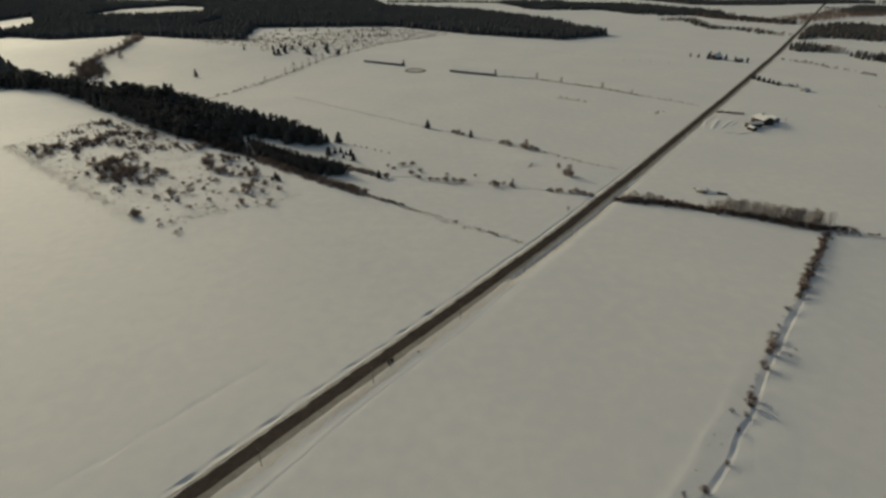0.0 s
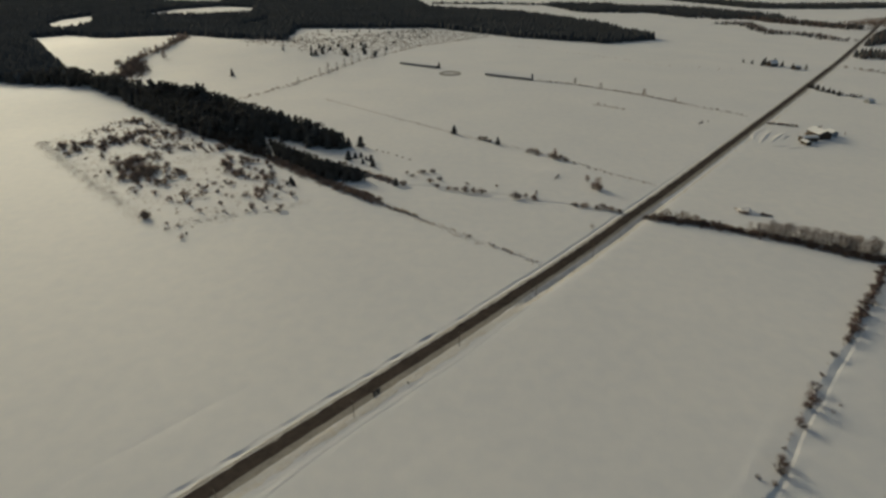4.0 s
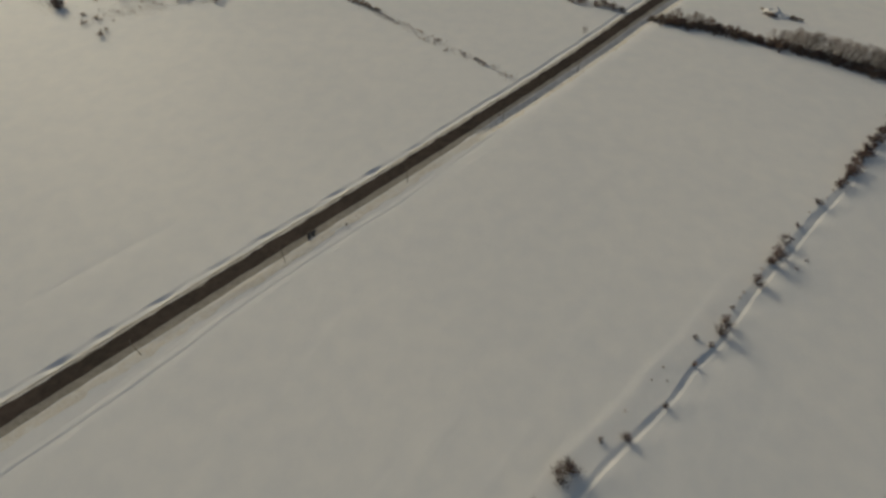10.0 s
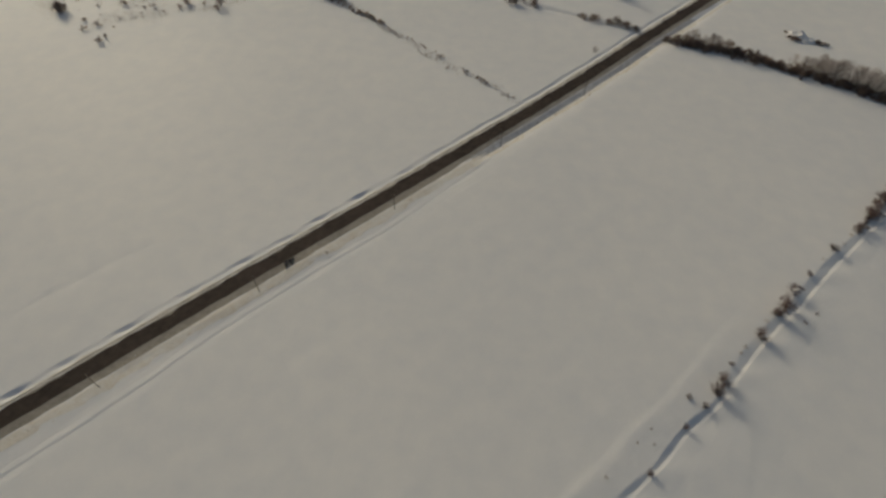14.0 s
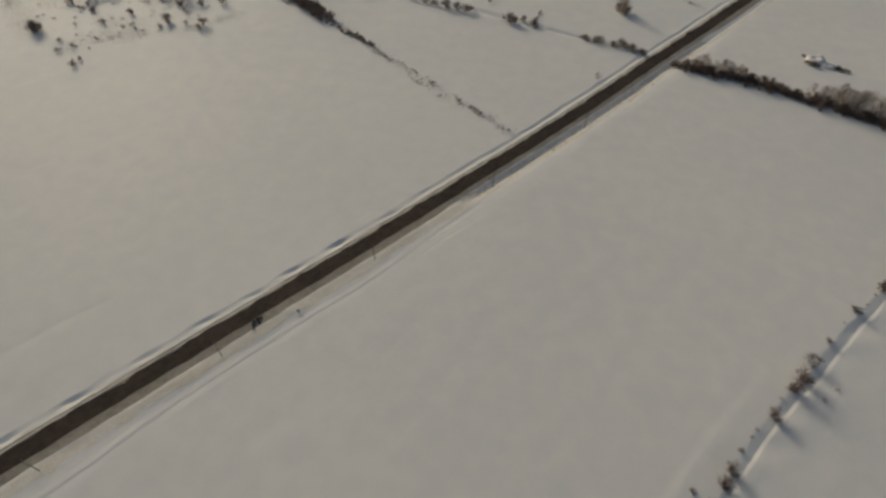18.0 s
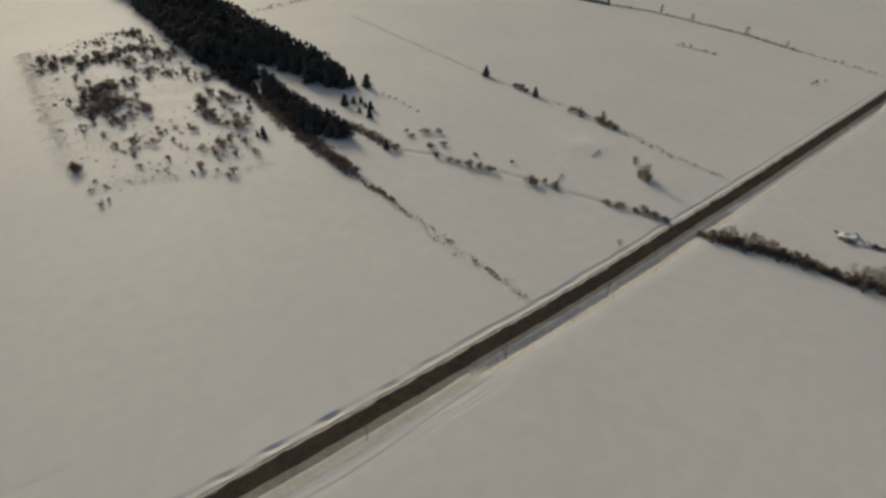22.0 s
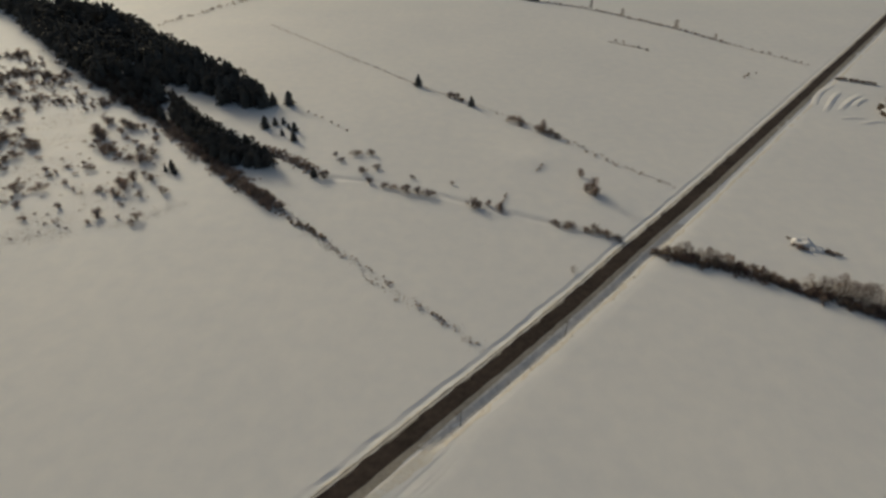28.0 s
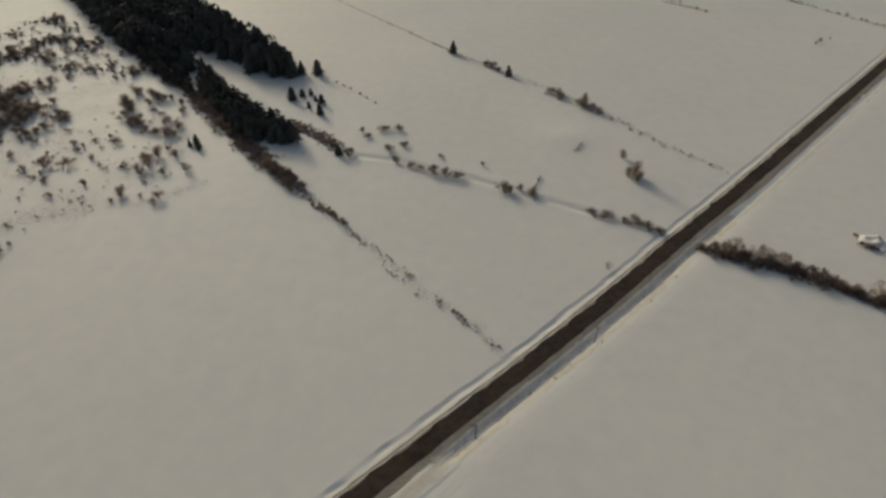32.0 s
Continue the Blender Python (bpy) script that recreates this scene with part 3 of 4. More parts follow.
def glade(p):
    """True inside a small open place in the wood."""
    u, v = (p[0] + 149) * 0.57 - (p[1] - 412) * 0.82, (p[0] + 149) * 0.82 + (p[1] - 412) * 0.57
    return (u / 11) ** 2 + (v / 3.9) ** 2 < 1


trees = sorted(fill(WOOD_MAIN, 5.4, wood_rnd), key=lambda p: math.hypot(p[0] + 60, p[1] - 340))
trees = [p for p in trees if not glade(p) and float(reach(p[0], p[1], WOOD_PATH)) > 3.2]
trees = [p for p in trees if not (inside(p[0], p[1], WOOD_BARE) and wood_rnd.random() < 0.55)]
for x, y in trees[:150]:
    low = inside(x, y, WOOD_BARE)
    plant(SPRUCE[2:] + PINE[:1], x, y, RND.uniform(7, 10) if low else RND.uniform(10, 16), "spruce", "tall dark spruce in a dense wood", "conifer", "wood of spruces", RND.uniform(1.1, 1.6))
merged("spruce_wood", LIGHT_SPRUCE + LIGHT_PINE, [(x, y, RND.uniform(9.0, 15.5), RND.uniform(1.1, 1.6)) for x, y in trees[150:]], NEEDLE, "dense wood of dark spruces and pines", "wood")
thicket("bare_wood", [p for p in fill(WOOD_BARE, 3.6, wood_rnd) if not glade(p)], 4.0, 7.5, "dark leafless thicket at the edge of the wood", LIGHT_THICKET, BARE_DARK, 0.9)
tips = sorted([p for p in fill(WOOD_TIP, 2.9, wood_rnd) if not glade(p)], key=lambda p: math.hypot(p[0] + 50, p[1] - 340))
for x, y in tips[:90]:
    plant(SPRUCE[2:] + PINE[:2], x, y, RND.uniform(6.0, 9.0), "spruce", "young dark spruce in a dense plantation", "conifer", "plantation of young spruces", RND.uniform(1.2, 1.6))
merged("spruce_plantation", LIGHT_SPRUCE + LIGHT_PINE, [(x, y, RND.uniform(5.5, 8.0), RND.uniform(1.1, 1.4)) for x, y in tips[90:]], NEEDLE, "plantation of young dark spruces", "wood")
for x, y, h in ((-80, 426, 8.5), (-90, 425, 7.5), (-95, 419, 6.5), (-83, 393, 7.0), (-79, 397, 4.5), (-75, 399, 4.0), (-66, 391, 5.0), (-63, 379, 5.5),
                (-71, 385, 3.5), (-70, 393, 3.2), (-8, 466, 7.5), (28, 437, 6.0), (-42, 343, 5.0)):
    spruce(x, y, h * 1.1, "single spruces by the wood", "single dark spruce standing in open snow", 1.75)

for x, y in ((-66, 416), (-61, 412), (-56, 409), (-49, 403), (-44, 399), (-38, 394)):
    bush(x, y, 1.5, "low brush by the wood", "low brown brush in open snow", 1.5)

for x, y, h in ((-272, 544, 23), (-268, 556, 25), (-258, 545, 23), (-263, 551, 24), (-277, 552, 22), (-310, 572, 21), (-300, 562, 23), (-305, 568, 20), (-236, 520, 20), (-230, 516, 19), (-338, 596, 19)):
    plant(PINE[:2] + SPRUCE[2:], x, y, h, "pine", "tall dark pine that rises above the wood", "conifer", "tall trees of the wood", 1.4)

# brown brush that edges the wood and the field ditch
thicket("ditch_brush", along([(-66, 327), (-82, 341), (-104, 360), (-138, 389)], 0.3, 2.4), 1.2, 3.0, "brown leafless brush along a field ditch", LIGHT_SHRUB[:3], TWIG, 1.2)
thicket("ditch_brush", along([(-25, 295.5), (-31, 300.5), (-40, 305.5)], 0.4, 0.8) + along([(-40, 306), (-51, 314)], 1.3, 0.9), 0.9, 2.0, "low brown brush along a field ditch", SCRUBBY[:3], WEED, 1.1)
for x, y in along([(-50, 314), (-58, 321), (-70, 330)], 0.75, 1.6):
    bush(x, y, RND.uniform(3.0, 5.4), "brush along the field ditch", "dense brown brush along a field ditch", 1.15, THICKET[2:] + SHRUB[:2])
thicket("ditch_brush", along([(-76, 334), (-90, 347), (-112, 367), (-141, 394)], 0.8, 2.2), 2.0, 4.4, "thick brown brush where a ditch meets the wood", LIGHT_THICKET, TWIG_DARK, 1.2)
thicket("creek_brush", along([(-42, 347), (-58, 358.5), (-76, 369)], 0.28, 1.7), 1.2, 2.8, "brown leafless brush beside a creek", LIGHT_SHRUB[:3], TWIG, 1.2)
thicket("creek_brush", along([(-58, 357), (-76, 369)], 2.2, 1.2), 1.2, 2.6, "dark leafless brush beside a creek", LIGHT_THICKET, TWIG_DARK, 1.2)
grass("ditch_grass", along(DITCH[:9], 0.6, 1.1) + along([(-16, 287), (-30, 299), (-59, 323)], 0.3, 0.9) + along(DITCH[4:9], 0.22, 1.5), 0.8, "dry tan grass along a field ditch", 0.6, 4, 0.06)
thicket("ditch_brush", sum([along([(ax, ay), (bx, by)], 1.1, 0.6) for ax, ay, bx, by in ((31, 250, 21, 259), (18.5, 257, 16, 263), (12.5, 261, 9, 264), (7, 270.5, 2, 274), (4.8, 267, -5.6, 275.3), (-2, 278, -13.5, 286), (-14, 285, -24, 294), (38.5, 244.5, 34, 248))], []),
        0.45, 1.15, "low tan brush in a field ditch", SCRUBBY[:3], WEED, 1.1)
for x, y in ((24.0, 256.6), (25.4, 255.6), (26.8, 254.2), (22.9, 257.5), (17.8, 260.8), (5.5, 271.5)):
    bush(x, y, 1.6, "brush along the field ditch", "small brown bush in a field ditch", 1.2)

# ---- the overgrown field ----
SCRUB = [(-338, 426), (-322, 500), (-300, 512), (-190, 412), (-112, 345), (-100, 302), (-147, 268), (-180, 286), (-265, 366)]
# clumps of bushes: x, y, radius, height
CLUMPS_WEST = ((-295, 489, 6.6, 5), (-300, 485, 4.4, 4), (-308, 461, 5.4, 3), (-315, 460, 3.8, 2.5), (-311, 483, 3.9, 2.5), (-276, 473, 4.2, 4), (-280, 441, 8.5, 5), (-287, 431, 8.5, 5),
               (-275, 452, 4.1, 4), (-271, 421, 3.8, 4), (-273, 456, 4.6, 4), (-253, 426, 6.1, 5), (-281, 412, 4.3, 5), (-298, 422, 4.5, 5), (-243, 444, 9.1, 5), (-265, 458, 5, 4),
               (-240, 454, 3.4, 3.5), (-231, 417, 4.5, 4), (-214, 413, 4.8, 4), (-219, 435, 2.3, 3), (-205, 420, 4.8, 3), (-193, 404, 3.3, 4), (-187, 412, 4.6, 5), (-213, 439, 2.3, 3))
CLUMPS_MIDDLE = ((-226, 398, 4.8, 4), (-231, 390, 6, 4), (-266, 391, 3.6, 4), (-238, 412, 2.7, 3), (-264, 480, 2.6, 2.5), (-237, 381, 9.4, 5), (-237, 367, 7.5, 6), (-220, 354, 9.5, 6),
                 (-211, 363, 7.9, 6), (-201, 340, 6.7, 5), (-216, 343, 5, 5), (-196, 345, 3.7, 4), (-192, 355, 4.9, 5), (-180, 346, 1.5, 3), (-194, 362, 1.9, 3), (-165, 373, 4.9, 5),
                 (-151, 359, 4.3, 5), (-142, 351, 2.4, 4), (-162, 390, 4.2, 5), (-152, 383, 4.1, 5), (-149, 372, 3.3, 4), (-142, 382, 3.7, 4), (-127, 351, 4.3, 5), (-135, 360, 2.8, 4))
CLUMPS_EAST = ((-136, 349, 2.7, 4), (-134, 372, 1.8, 3), (-126, 327, 2.8, 5), (-120, 326, 2.8, 5), (-124, 318, 2.8, 4), (-115, 331, 1.6, 3), (-121, 336, 1.3, 2.5), (-112, 317, 1.5, 3),
               (-131, 319, 2.2, 4), (-104, 321, 1.5, 3.5), (-104, 299, 1.7, 3.5), (-112, 300, 0.9, 2.5), (-121, 300, 2.3, 4), (-122, 295, 1.2, 2.5), (-116, 309, 0.9, 2), (-159, 318, 2.3, 4),
               (-174, 313, 2.7, 4.5), (-168, 315, 2.3, 4), (-172, 322, 1.7, 3), (-165, 305, 3.2, 3), (-159, 305, 2.2, 3), (-189, 321, 1.8, 3), (-207, 329, 2.6, 3), (-205, 332, 1.9, 2.5))
CLUMPS_NEAR = ((-203, 322, 1.8, 2.5), (-149, 295, 1.8, 2.5), (-161, 292, 2.2, 1.5), (-141, 305, 1.2, 2.5), (-135, 295, 1.2, 2), (-139, 293, 1.2, 1.5), (-139, 316, 1.6, 2), (-144, 319, 1.3, 2),
               (-151, 324, 1.3, 2.5), (-162, 333, 1.4, 3), (-162, 329, 1.4, 2.5), (-169, 335, 1.4, 3), (-160, 339, 1.4, 2.5), (-155, 343, 1.4, 3), (-149, 339, 2, 3), (-152, 333, 1, 2),
               (-169, 365, 1.1, 2), (-160, 278, 1.8, 1.5), (-152, 275, 2.1, 2), (-157, 271, 1.8, 2), (-144, 262, 1.1, 3), (-310, 414, 6.7, 5), (-297, 405, 4.5, 5), (-295, 395, 3.9, 4))
CLUMPS_EDGE = ((-302, 424, 4.1, 4), (-279, 408, 3.4, 4), (-217, 321, 1.5, 2), (-246, 350, 1.7, 2), (-248, 358, 2.1, 2), (-277, 386, 1.9, 2), (-313, 410, 2.6, 3))
scrub_rnd = random.Random(31)
low_spots, far_bushes = [], []


def clump_spot(cx, cy, r):
    """A place in a clump that is drawn out along the old plough lines."""
    across, ahead = scrub_rnd.gauss(0, r * 0.58), scrub_rnd.gauss(0, r * 0.85)
    return cx + across * 0.76 - ahead * 0.65, cy + across * 0.65 + ahead * 0.76


for cx, cy, r, h in CLUMPS_EAST + CLUMPS_NEAR[:21] + CLUMPS_MIDDLE + CLUMPS_WEST + CLUMPS_NEAR[21:] + CLUMPS_EDGE:
    n = max(1, round((1.0 if r < 5.5 else 0.75) * (r / 2.1) ** 2))
    for k in range(n):
        x, y = (cx, cy) if n == 1 else clump_spot(cx, cy, r)
        tall, wide = h * scrub_rnd.uniform(0.85, 1.5), min(1.7, max(1.0, 2.7 * r / h)) if n == 1 else scrub_rnd.uniform(0.9, 1.3)
        if cx > -172:
            bush(x, y, tall, "bushes of the overgrown field", "leafless brown bush in an overgrown snowy field" if h > 2.6 else "low leafless bush in an overgrown snowy field", wide,
                 WEEDY if h < 2.2 else SCRUBBY if r > 2.5 else SCRUBBY + SHRUB)
        else:
            far_bushes.append((x, y, tall * 0.85, wide))
    for k in range(int(n * 1.3)):
        low_spots.append(clump_spot(cx, cy, r * 1.1))
far_bushes += [(x, y, scrub_rnd.uniform(1.6, 3.6), scrub_rnd.uniform(0.9, 1.3)) for x, y in fill([(-322, 470), (-300, 505), (-190, 412), (-205, 402), (-262, 420), (-300, 400)], 11, scrub_rnd)]
merged("scrub", SCRUBBY, far_bushes[::3], TWIG, "clumps of brown leafless bushes in an overgrown field", "bushes", True)
merged("scrub", SCRUBBY, far_bushes[1::3] + far_bushes[2::3], TWIG_DARK, "clumps of dark leafless bushes in an overgrown field", "bushes", True)
thicket("scrub", low_spots[::2], 1.2, 2.6, "brown leafless scrub of an overgrown field", LIGHT_SHRUB[:3], TWIG, 1.1)
open_snow = [(x, y) for x, y in fill(SCRUB, 9.5, random.Random(9)) if math.hypot((x + 188) / 26, (y - 378) / 22) > 1]
thicket("low_scrub", open_snow, 0.5, 1.8, "low brown scrub scattered over a snowy field", LIGHT_SHRUB, TWIG, 1.15)
for x, y, h in ((-111, 343.5, 5.2), (-108.5, 340, 4.8), (-107, 338, 3.4), (-112.5, 340.5, 3.4)):
    spruce(x, y, h, "small spruces of the overgrown field", "small dark spruce among brown bushes", 1.7)
bush(-175.9, 284.4, 7.0, "", "large round dark bush at the corner of the overgrown field", 0.8, THICKET[1:])
for x, y in ((-174.6, 285.4), (-177.0, 284.0), (-176.0, 285.8)):
    bush(x, y, 5.6, "", "dark bush grown into a larger one at the field corner", 0.8, THICKET[1:])
bush(-143, 266, 2.2, "", "small brown bush at the field's tip", 1.0)
grass("field_edge_grass", along([(-342, 426), (-300, 388), (-259, 352), (-219, 319), (-200, 304)], 0.5, 2.4) + along([(-300, 400), (-262, 368), (-228, 338)], 0.5, 5.0), 0.4, "band of dry tan grass along the edge of a field", 1.1, 9, 0.08)
grass("field_grass", [(x, y) for x, y in fill(SCRUB, 3.4, random.Random(3)) if math.sin(x * 0.11 + 2 * math.sin(y * 0.06)) * math.sin(y * 0.13 + 1.5) > 0.08] + along([(-342, 426), (-300, 388), (-259, 352), (-219, 319), (-176, 284)], 0.7, 3.4) + along([(-157, 274), (-143, 281), (-135, 287), (-125, 292), (-109, 296), (-91, 313)], 0.9, 2.0), 0.4,
      "dry tan grass poking through thin snow", 1.5, 16, 0.08)

# ---- along the creek ----
for x, y, h, w in ((-37, 343, 4, 1), (-27, 367, 3.2, 1.3), (-20, 368, 3.2, 1), (-37, 365, 2.4, 1), (-33, 360, 2.2, 1.3), (-20, 350, 3.4, 1), (-14, 354, 2.6, 1.2),
                   (-15, 341, 2.8, 1.5), (-8, 338, 2.2, 1.5), (-3, 336, 2.8, 1), (3, 334, 4.2, 1), (8, 334, 3.4, 1), (13, 332, 4.0, 1.1), (4, 347, 2.0, 1), (23, 343, 2.0, 1),
                   (33, 325, 4.6, 1), (36, 325, 3.4, 1), (40, 327, 2.8, 1), (45, 324, 4.0, 1), (83, 357, 4.2, 0.9), (68, 315, 3.2, 1.1), (73, 314, 3.8, 1.1),
                   (80, 311, 3.0, 1.3), (84, 311, 4.0, 1), (88, 309, 3.2, 1.2), (92, 307, 2.8, 1.2)):
    bush(x, y, h * 1.25, "bushes along the creek", "dark leafless bush on a creek bank", w * 1.15, THICKET[:2] + SHRUB[:1])
for x, y in along([(45, 325), (48, 337)], 1.6, 0.3) + along([(63, 360), (66, 366)], 1.4, 0.4):
    bush(x, y, 1.3, "low brush of a side ditch", "low brown brush along a side ditch", 1.3)
bare_tree(86, 341, 9.0, "", "leafless tree with a spreading brown crown in a snowy field", BROAD, 1.3)
for x, y in ((84, 343), (88, 340), (87, 344)):
    bush(x, y, 5.5, "bushes round the single tree", "leafless bush at the foot of a single tree", 1.1, SHRUB[:3])
for x, y in ((138, 584), (144, 580), (153, 568), (158, 561)):
    bush(x, y, 2.2, "weedy bushes in the far field", "thin brown bush on a weedy strip", 1.3)
bush(72, 284.4, 4.0, "", "pale leafless bush by the road ditch", 0.9, [bush_meshes(121, 6, 170, 1.0, TWIG_PALE, 5, 0.008)])

# ---- field boundaries ----
for x, y, h in ((14, 450, 3.5), (18, 447, 4.2), (22, 443, 3.2), (52, 417, 4.4), (55, 415, 4.6), (58, 412, 3.6), (66, 405, 4.4), (69, 405, 5.5), (72, 401, 4.2), (75, 398, 3.8),
                (81, 392, 2.8), (89, 382, 2.4), (93, 378, 2.2), (98, 374, 2.4), (102, 369, 2.6), (112, 362, 1.8), (120, 356, 2.0), (-20, 478, 2.0), (-40, 496, 2.2)):
    if h > 3:
        bush(x, y, h * 1.25, "bushes along the first field boundary", "leafless bush on a field boundary", 1.2, SHRUB[:3] + THICKET)
    else:
        bush(x, y, h * 0.75, "bushes along the first field boundary", "low pale bush on a field boundary", 1.6, WEEDY)
bare_tree(68, 404, 8.0, "trees of the field boundaries")
grass("boundary_grass", along(FENCE_A, 1.5, 0.6) + along(FENCE_B, 2.5, 0.7) + along([(133, 581), (161, 561)], 0.35, 0.8), 0.9, "dry weeds along the field boundaries", 0.6, 8)
thicket("boundary_brush", along(FENCE_B, 4.5, 1.0, 0, 60) + along(FENCE_B, 1.9, 1.0, 60), 1.0, 3.2, "leafless brush along a far field boundary", TINY_BRUSH, TWIG_DARK, 1.4)
thicket("boundary_brush", along(FENCE_A, 4, 0.8), 0.5, 1.3, "low leafless brush along a field boundary", LIGHT_SHRUB, TWIG, 1.4)
for x, y, h in ((133, 692, 8), (158, 666, 7), (197, 627, 8), (221, 598, 5)):
    bare_tree(x, y, h, "trees of the field boundaries", "single leafless tree on a field boundary", POPLAR + BROAD, 1.1)
lane = []
for x, y in along([(-242, 578), (-211, 657), (-184, 750), (-166, 825), (-142, 890), (-80, 1039), (20, 1160)], 3.2, 1.6):
    lane.append((x, y))
thicket("lane_brush", lane, 1.4, 4.0, "leafless brush beside a far lane", TINY_BRUSH, TWIG)
for x, y, h in ((-202, 674, 9), (-191, 734, 10), (-182, 745, 15), (-175, 765, 12), (-171, 795, 13), (-166, 825, 13), (-160, 845, 12), (-143, 867, 11), (-130, 905, 9), (-100, 985, 9)):
    bare_tree(x, y, h, "trees along the far lane", "slim pale leafless tree beside a far lane", HAZE, 0.75)
thicket("hollow_brush", along([(-428, 684), (-440, 740), (-478, 800), (-481, 858), (-485, 928), (-499, 986), (-538, 1087)], 2.4, 4), 4, 8, "dark leafless brush in a hillside hollow", TINY_BRUSH, TWIG_DARK, 1.3)
thicket("hollow_brush", along([(-424, 686), (-440, 730), (-474, 790)], 1.0, 9), 6, 12, "dense dark brush in a hillside hollow", TINY_BRUSH, TWIG_DARK, 1.2)
for x, y in along([(-428, 690), (-440, 740), (-478, 800), (-481, 858), (-485, 928), (-499, 986), (-538, 1087)], 14, 4) + [(-450, 832), (-446, 828)]:
    bare_tree(x, y, RND.uniform(8, 13), "trees of the hillside hollow", "leafless tree in a hillside hollow", BROAD, 1.2)
bush(-476, 884, 8, "", "dark bush on a snowy hillside", 1.2, THICKET[:2])
spruce(-300, 716, 11, "", "single dark spruce on a snowy hillside", 1.3)

# ---- hedge on the other side of the road ----
for x, y in along(HEDGE, 2.4, 1.2, 0, 125):
    bush(x + 2.4, y + 4.6, RND.uniform(3.2, 4.4), "bushes of the roadside hedge", "dense leafless bush in a field hedge", 1.1, THICKET[:2] + BROOK_BUSH)
for x, y in along([(112, 299), (122, 296), (132, 293)], 1.5, 1.2):
    bare_tree(x, y, RND.uniform(3.6, 6.2), "trees of the roadside hedge", "small leafless tree in a field hedge", HAZE + BROAD[:1], RND.uniform(1.1, 1.7))
for x, y in along([(156, 284), (175, 275), (192, 266), (209, 258.5)], 1.15, 1.6):
    bare_tree(x, y, RND.uniform(7.2, 9.0) * min(1, 0.66 + (x - 150) / 60), "row of pale trees", "pale grey leafless tree with a rounded crown in a row", HAZE, RND.uniform(1.1, 1.6))
thicket("far_hedge", along(HEDGE[6:], 3.2, 0.9), 1.8, 3.8, "leafless brush of a thin field hedge", LIGHT_SHRUB + LIGHT_THICKET[2:], TWIG, 1.0)
thicket("hedge_undergrowth", [(x + 2.4, y + 4.6) for x, y in along(HEDGE, 0.4, 1.7, 0, 112)], 1.6, 3.8, "tangled brown undergrowth of a field hedge", LIGHT_SHRUB[:3] + LIGHT_THICKET[2:], TWIG_DARK, 1.3)

# ---- the row of bushes beside the brook ----
BROOK_ROW = ((46, 88, 5.0, 1), (49, 89, 4.5, 1.1), (40, 80, 3.0, 1.2), (56.5, 96.4, 1.6, 1), (62.8, 97.4, 2.4, 1.3), (63.6, 104, 1.0, 1), (75.3, 116.6, .9, 1), (71.6, 112.6, .8, 1), (75.4, 112.7, .8, 1),
             (73.8, 106.1, 1.8, 1), (83.6, 118, 1.8, 1), (85.6, 126, 1.6, 1), (89, 124, 2.0, 1), (92.6, 128.2, 4.6, .9), (94.6, 131.4, 4.2, .9), (98.4, 136.6, 1.5, 1), (101.4, 140.3, 1.1, 1), (103, 142.3, 1.3, 1))
BROOK_ROW += ((107.4, 146, 4.8, .8), (110.6, 151.1, 1.2, 1), (114.6, 154, 5.2, .9), (117, 157, 5.4, .85), (121.2, 162.4, 3.8, .9), (127.5, 169.4, 1.7, 1.1), (133.6, 176.2, .9, 1), (137.8, 180.2, 3.0, 1),
              (142.2, 183.2, .9, 1), (145.5, 187.4, 1.2, 1.1), (149.2, 190.8, 3.3, 1), (154.6, 196.4, 4.2, 1), (158, 200, 4.6, .9), (162, 205, 4.8, 1), (166, 209.6, 4.8, .9))
BROOK_ROW += ((171, 215, 4.6, 1), (177, 221, 4.8, 1), (183, 228, 4.2, 1), (189, 234, 4.6, 1), (195, 241, 4.8, 1), (200, 246, 4.0, 1.1))
for x, y, h, w in BROOK_ROW:
    if h > 1.3:
        bush(x, y, h * 0.95, "row of bushes beside the brook", "leafless reddish-brown bush beside a frozen brook", w * 1.3, BROOK_BUSH)
    else:
        bush(x, y, h * 0.7, "row of bushes beside the brook", "small leafless shrub beside a frozen brook", w * 1.7, WEEDY)

for x, y in ((125.5, 155.5), (121.5, 152)):
    bush(x, y, 1.1, "weeds beyond the brook", "faint tan tuft of weeds in open snow", 1.5, WEEDY)
thicket("brook_brush", along([(148, 190), (175, 218), (203, 249)], 1.3, 0.9), 1.4, 3.4, "dense leafless brush beside a frozen brook", LIGHT_THICKET, TWIG_RED, 1.1)


verge = [(float(road_x(y)) + (7.9 + RND.gauss(0, 0.5)) / ACROSS, y) for y in np.arange(60, 330, 0.45)]
grass("verge_grass", [p for p in verge if math.sin(p[1] * 0.21) + math.sin(p[1] * 0.057) > -0.4], 0.3, "dry tan grass along the road ditch", 0.35, 5, 0.05)

bush(-15, 158.9, 1.1, "", "low tan weeds on the road verge", 1.2, SHRUB[3:])
for x, y in ((47.5, 231), (54.5, 237.5), (58.5, 242.5), (68, 252), (84.5, 271), (94, 284)):
    bush(x, y, RND.uniform(0.7, 1.1), "weeds of the road ditch", "low brown weeds beside the road ditch", 1.5, WEEDY)
bush(33, 219, 1.0, "", "low tan weeds beside the road ditch", 1.4, SHRUB[3:])

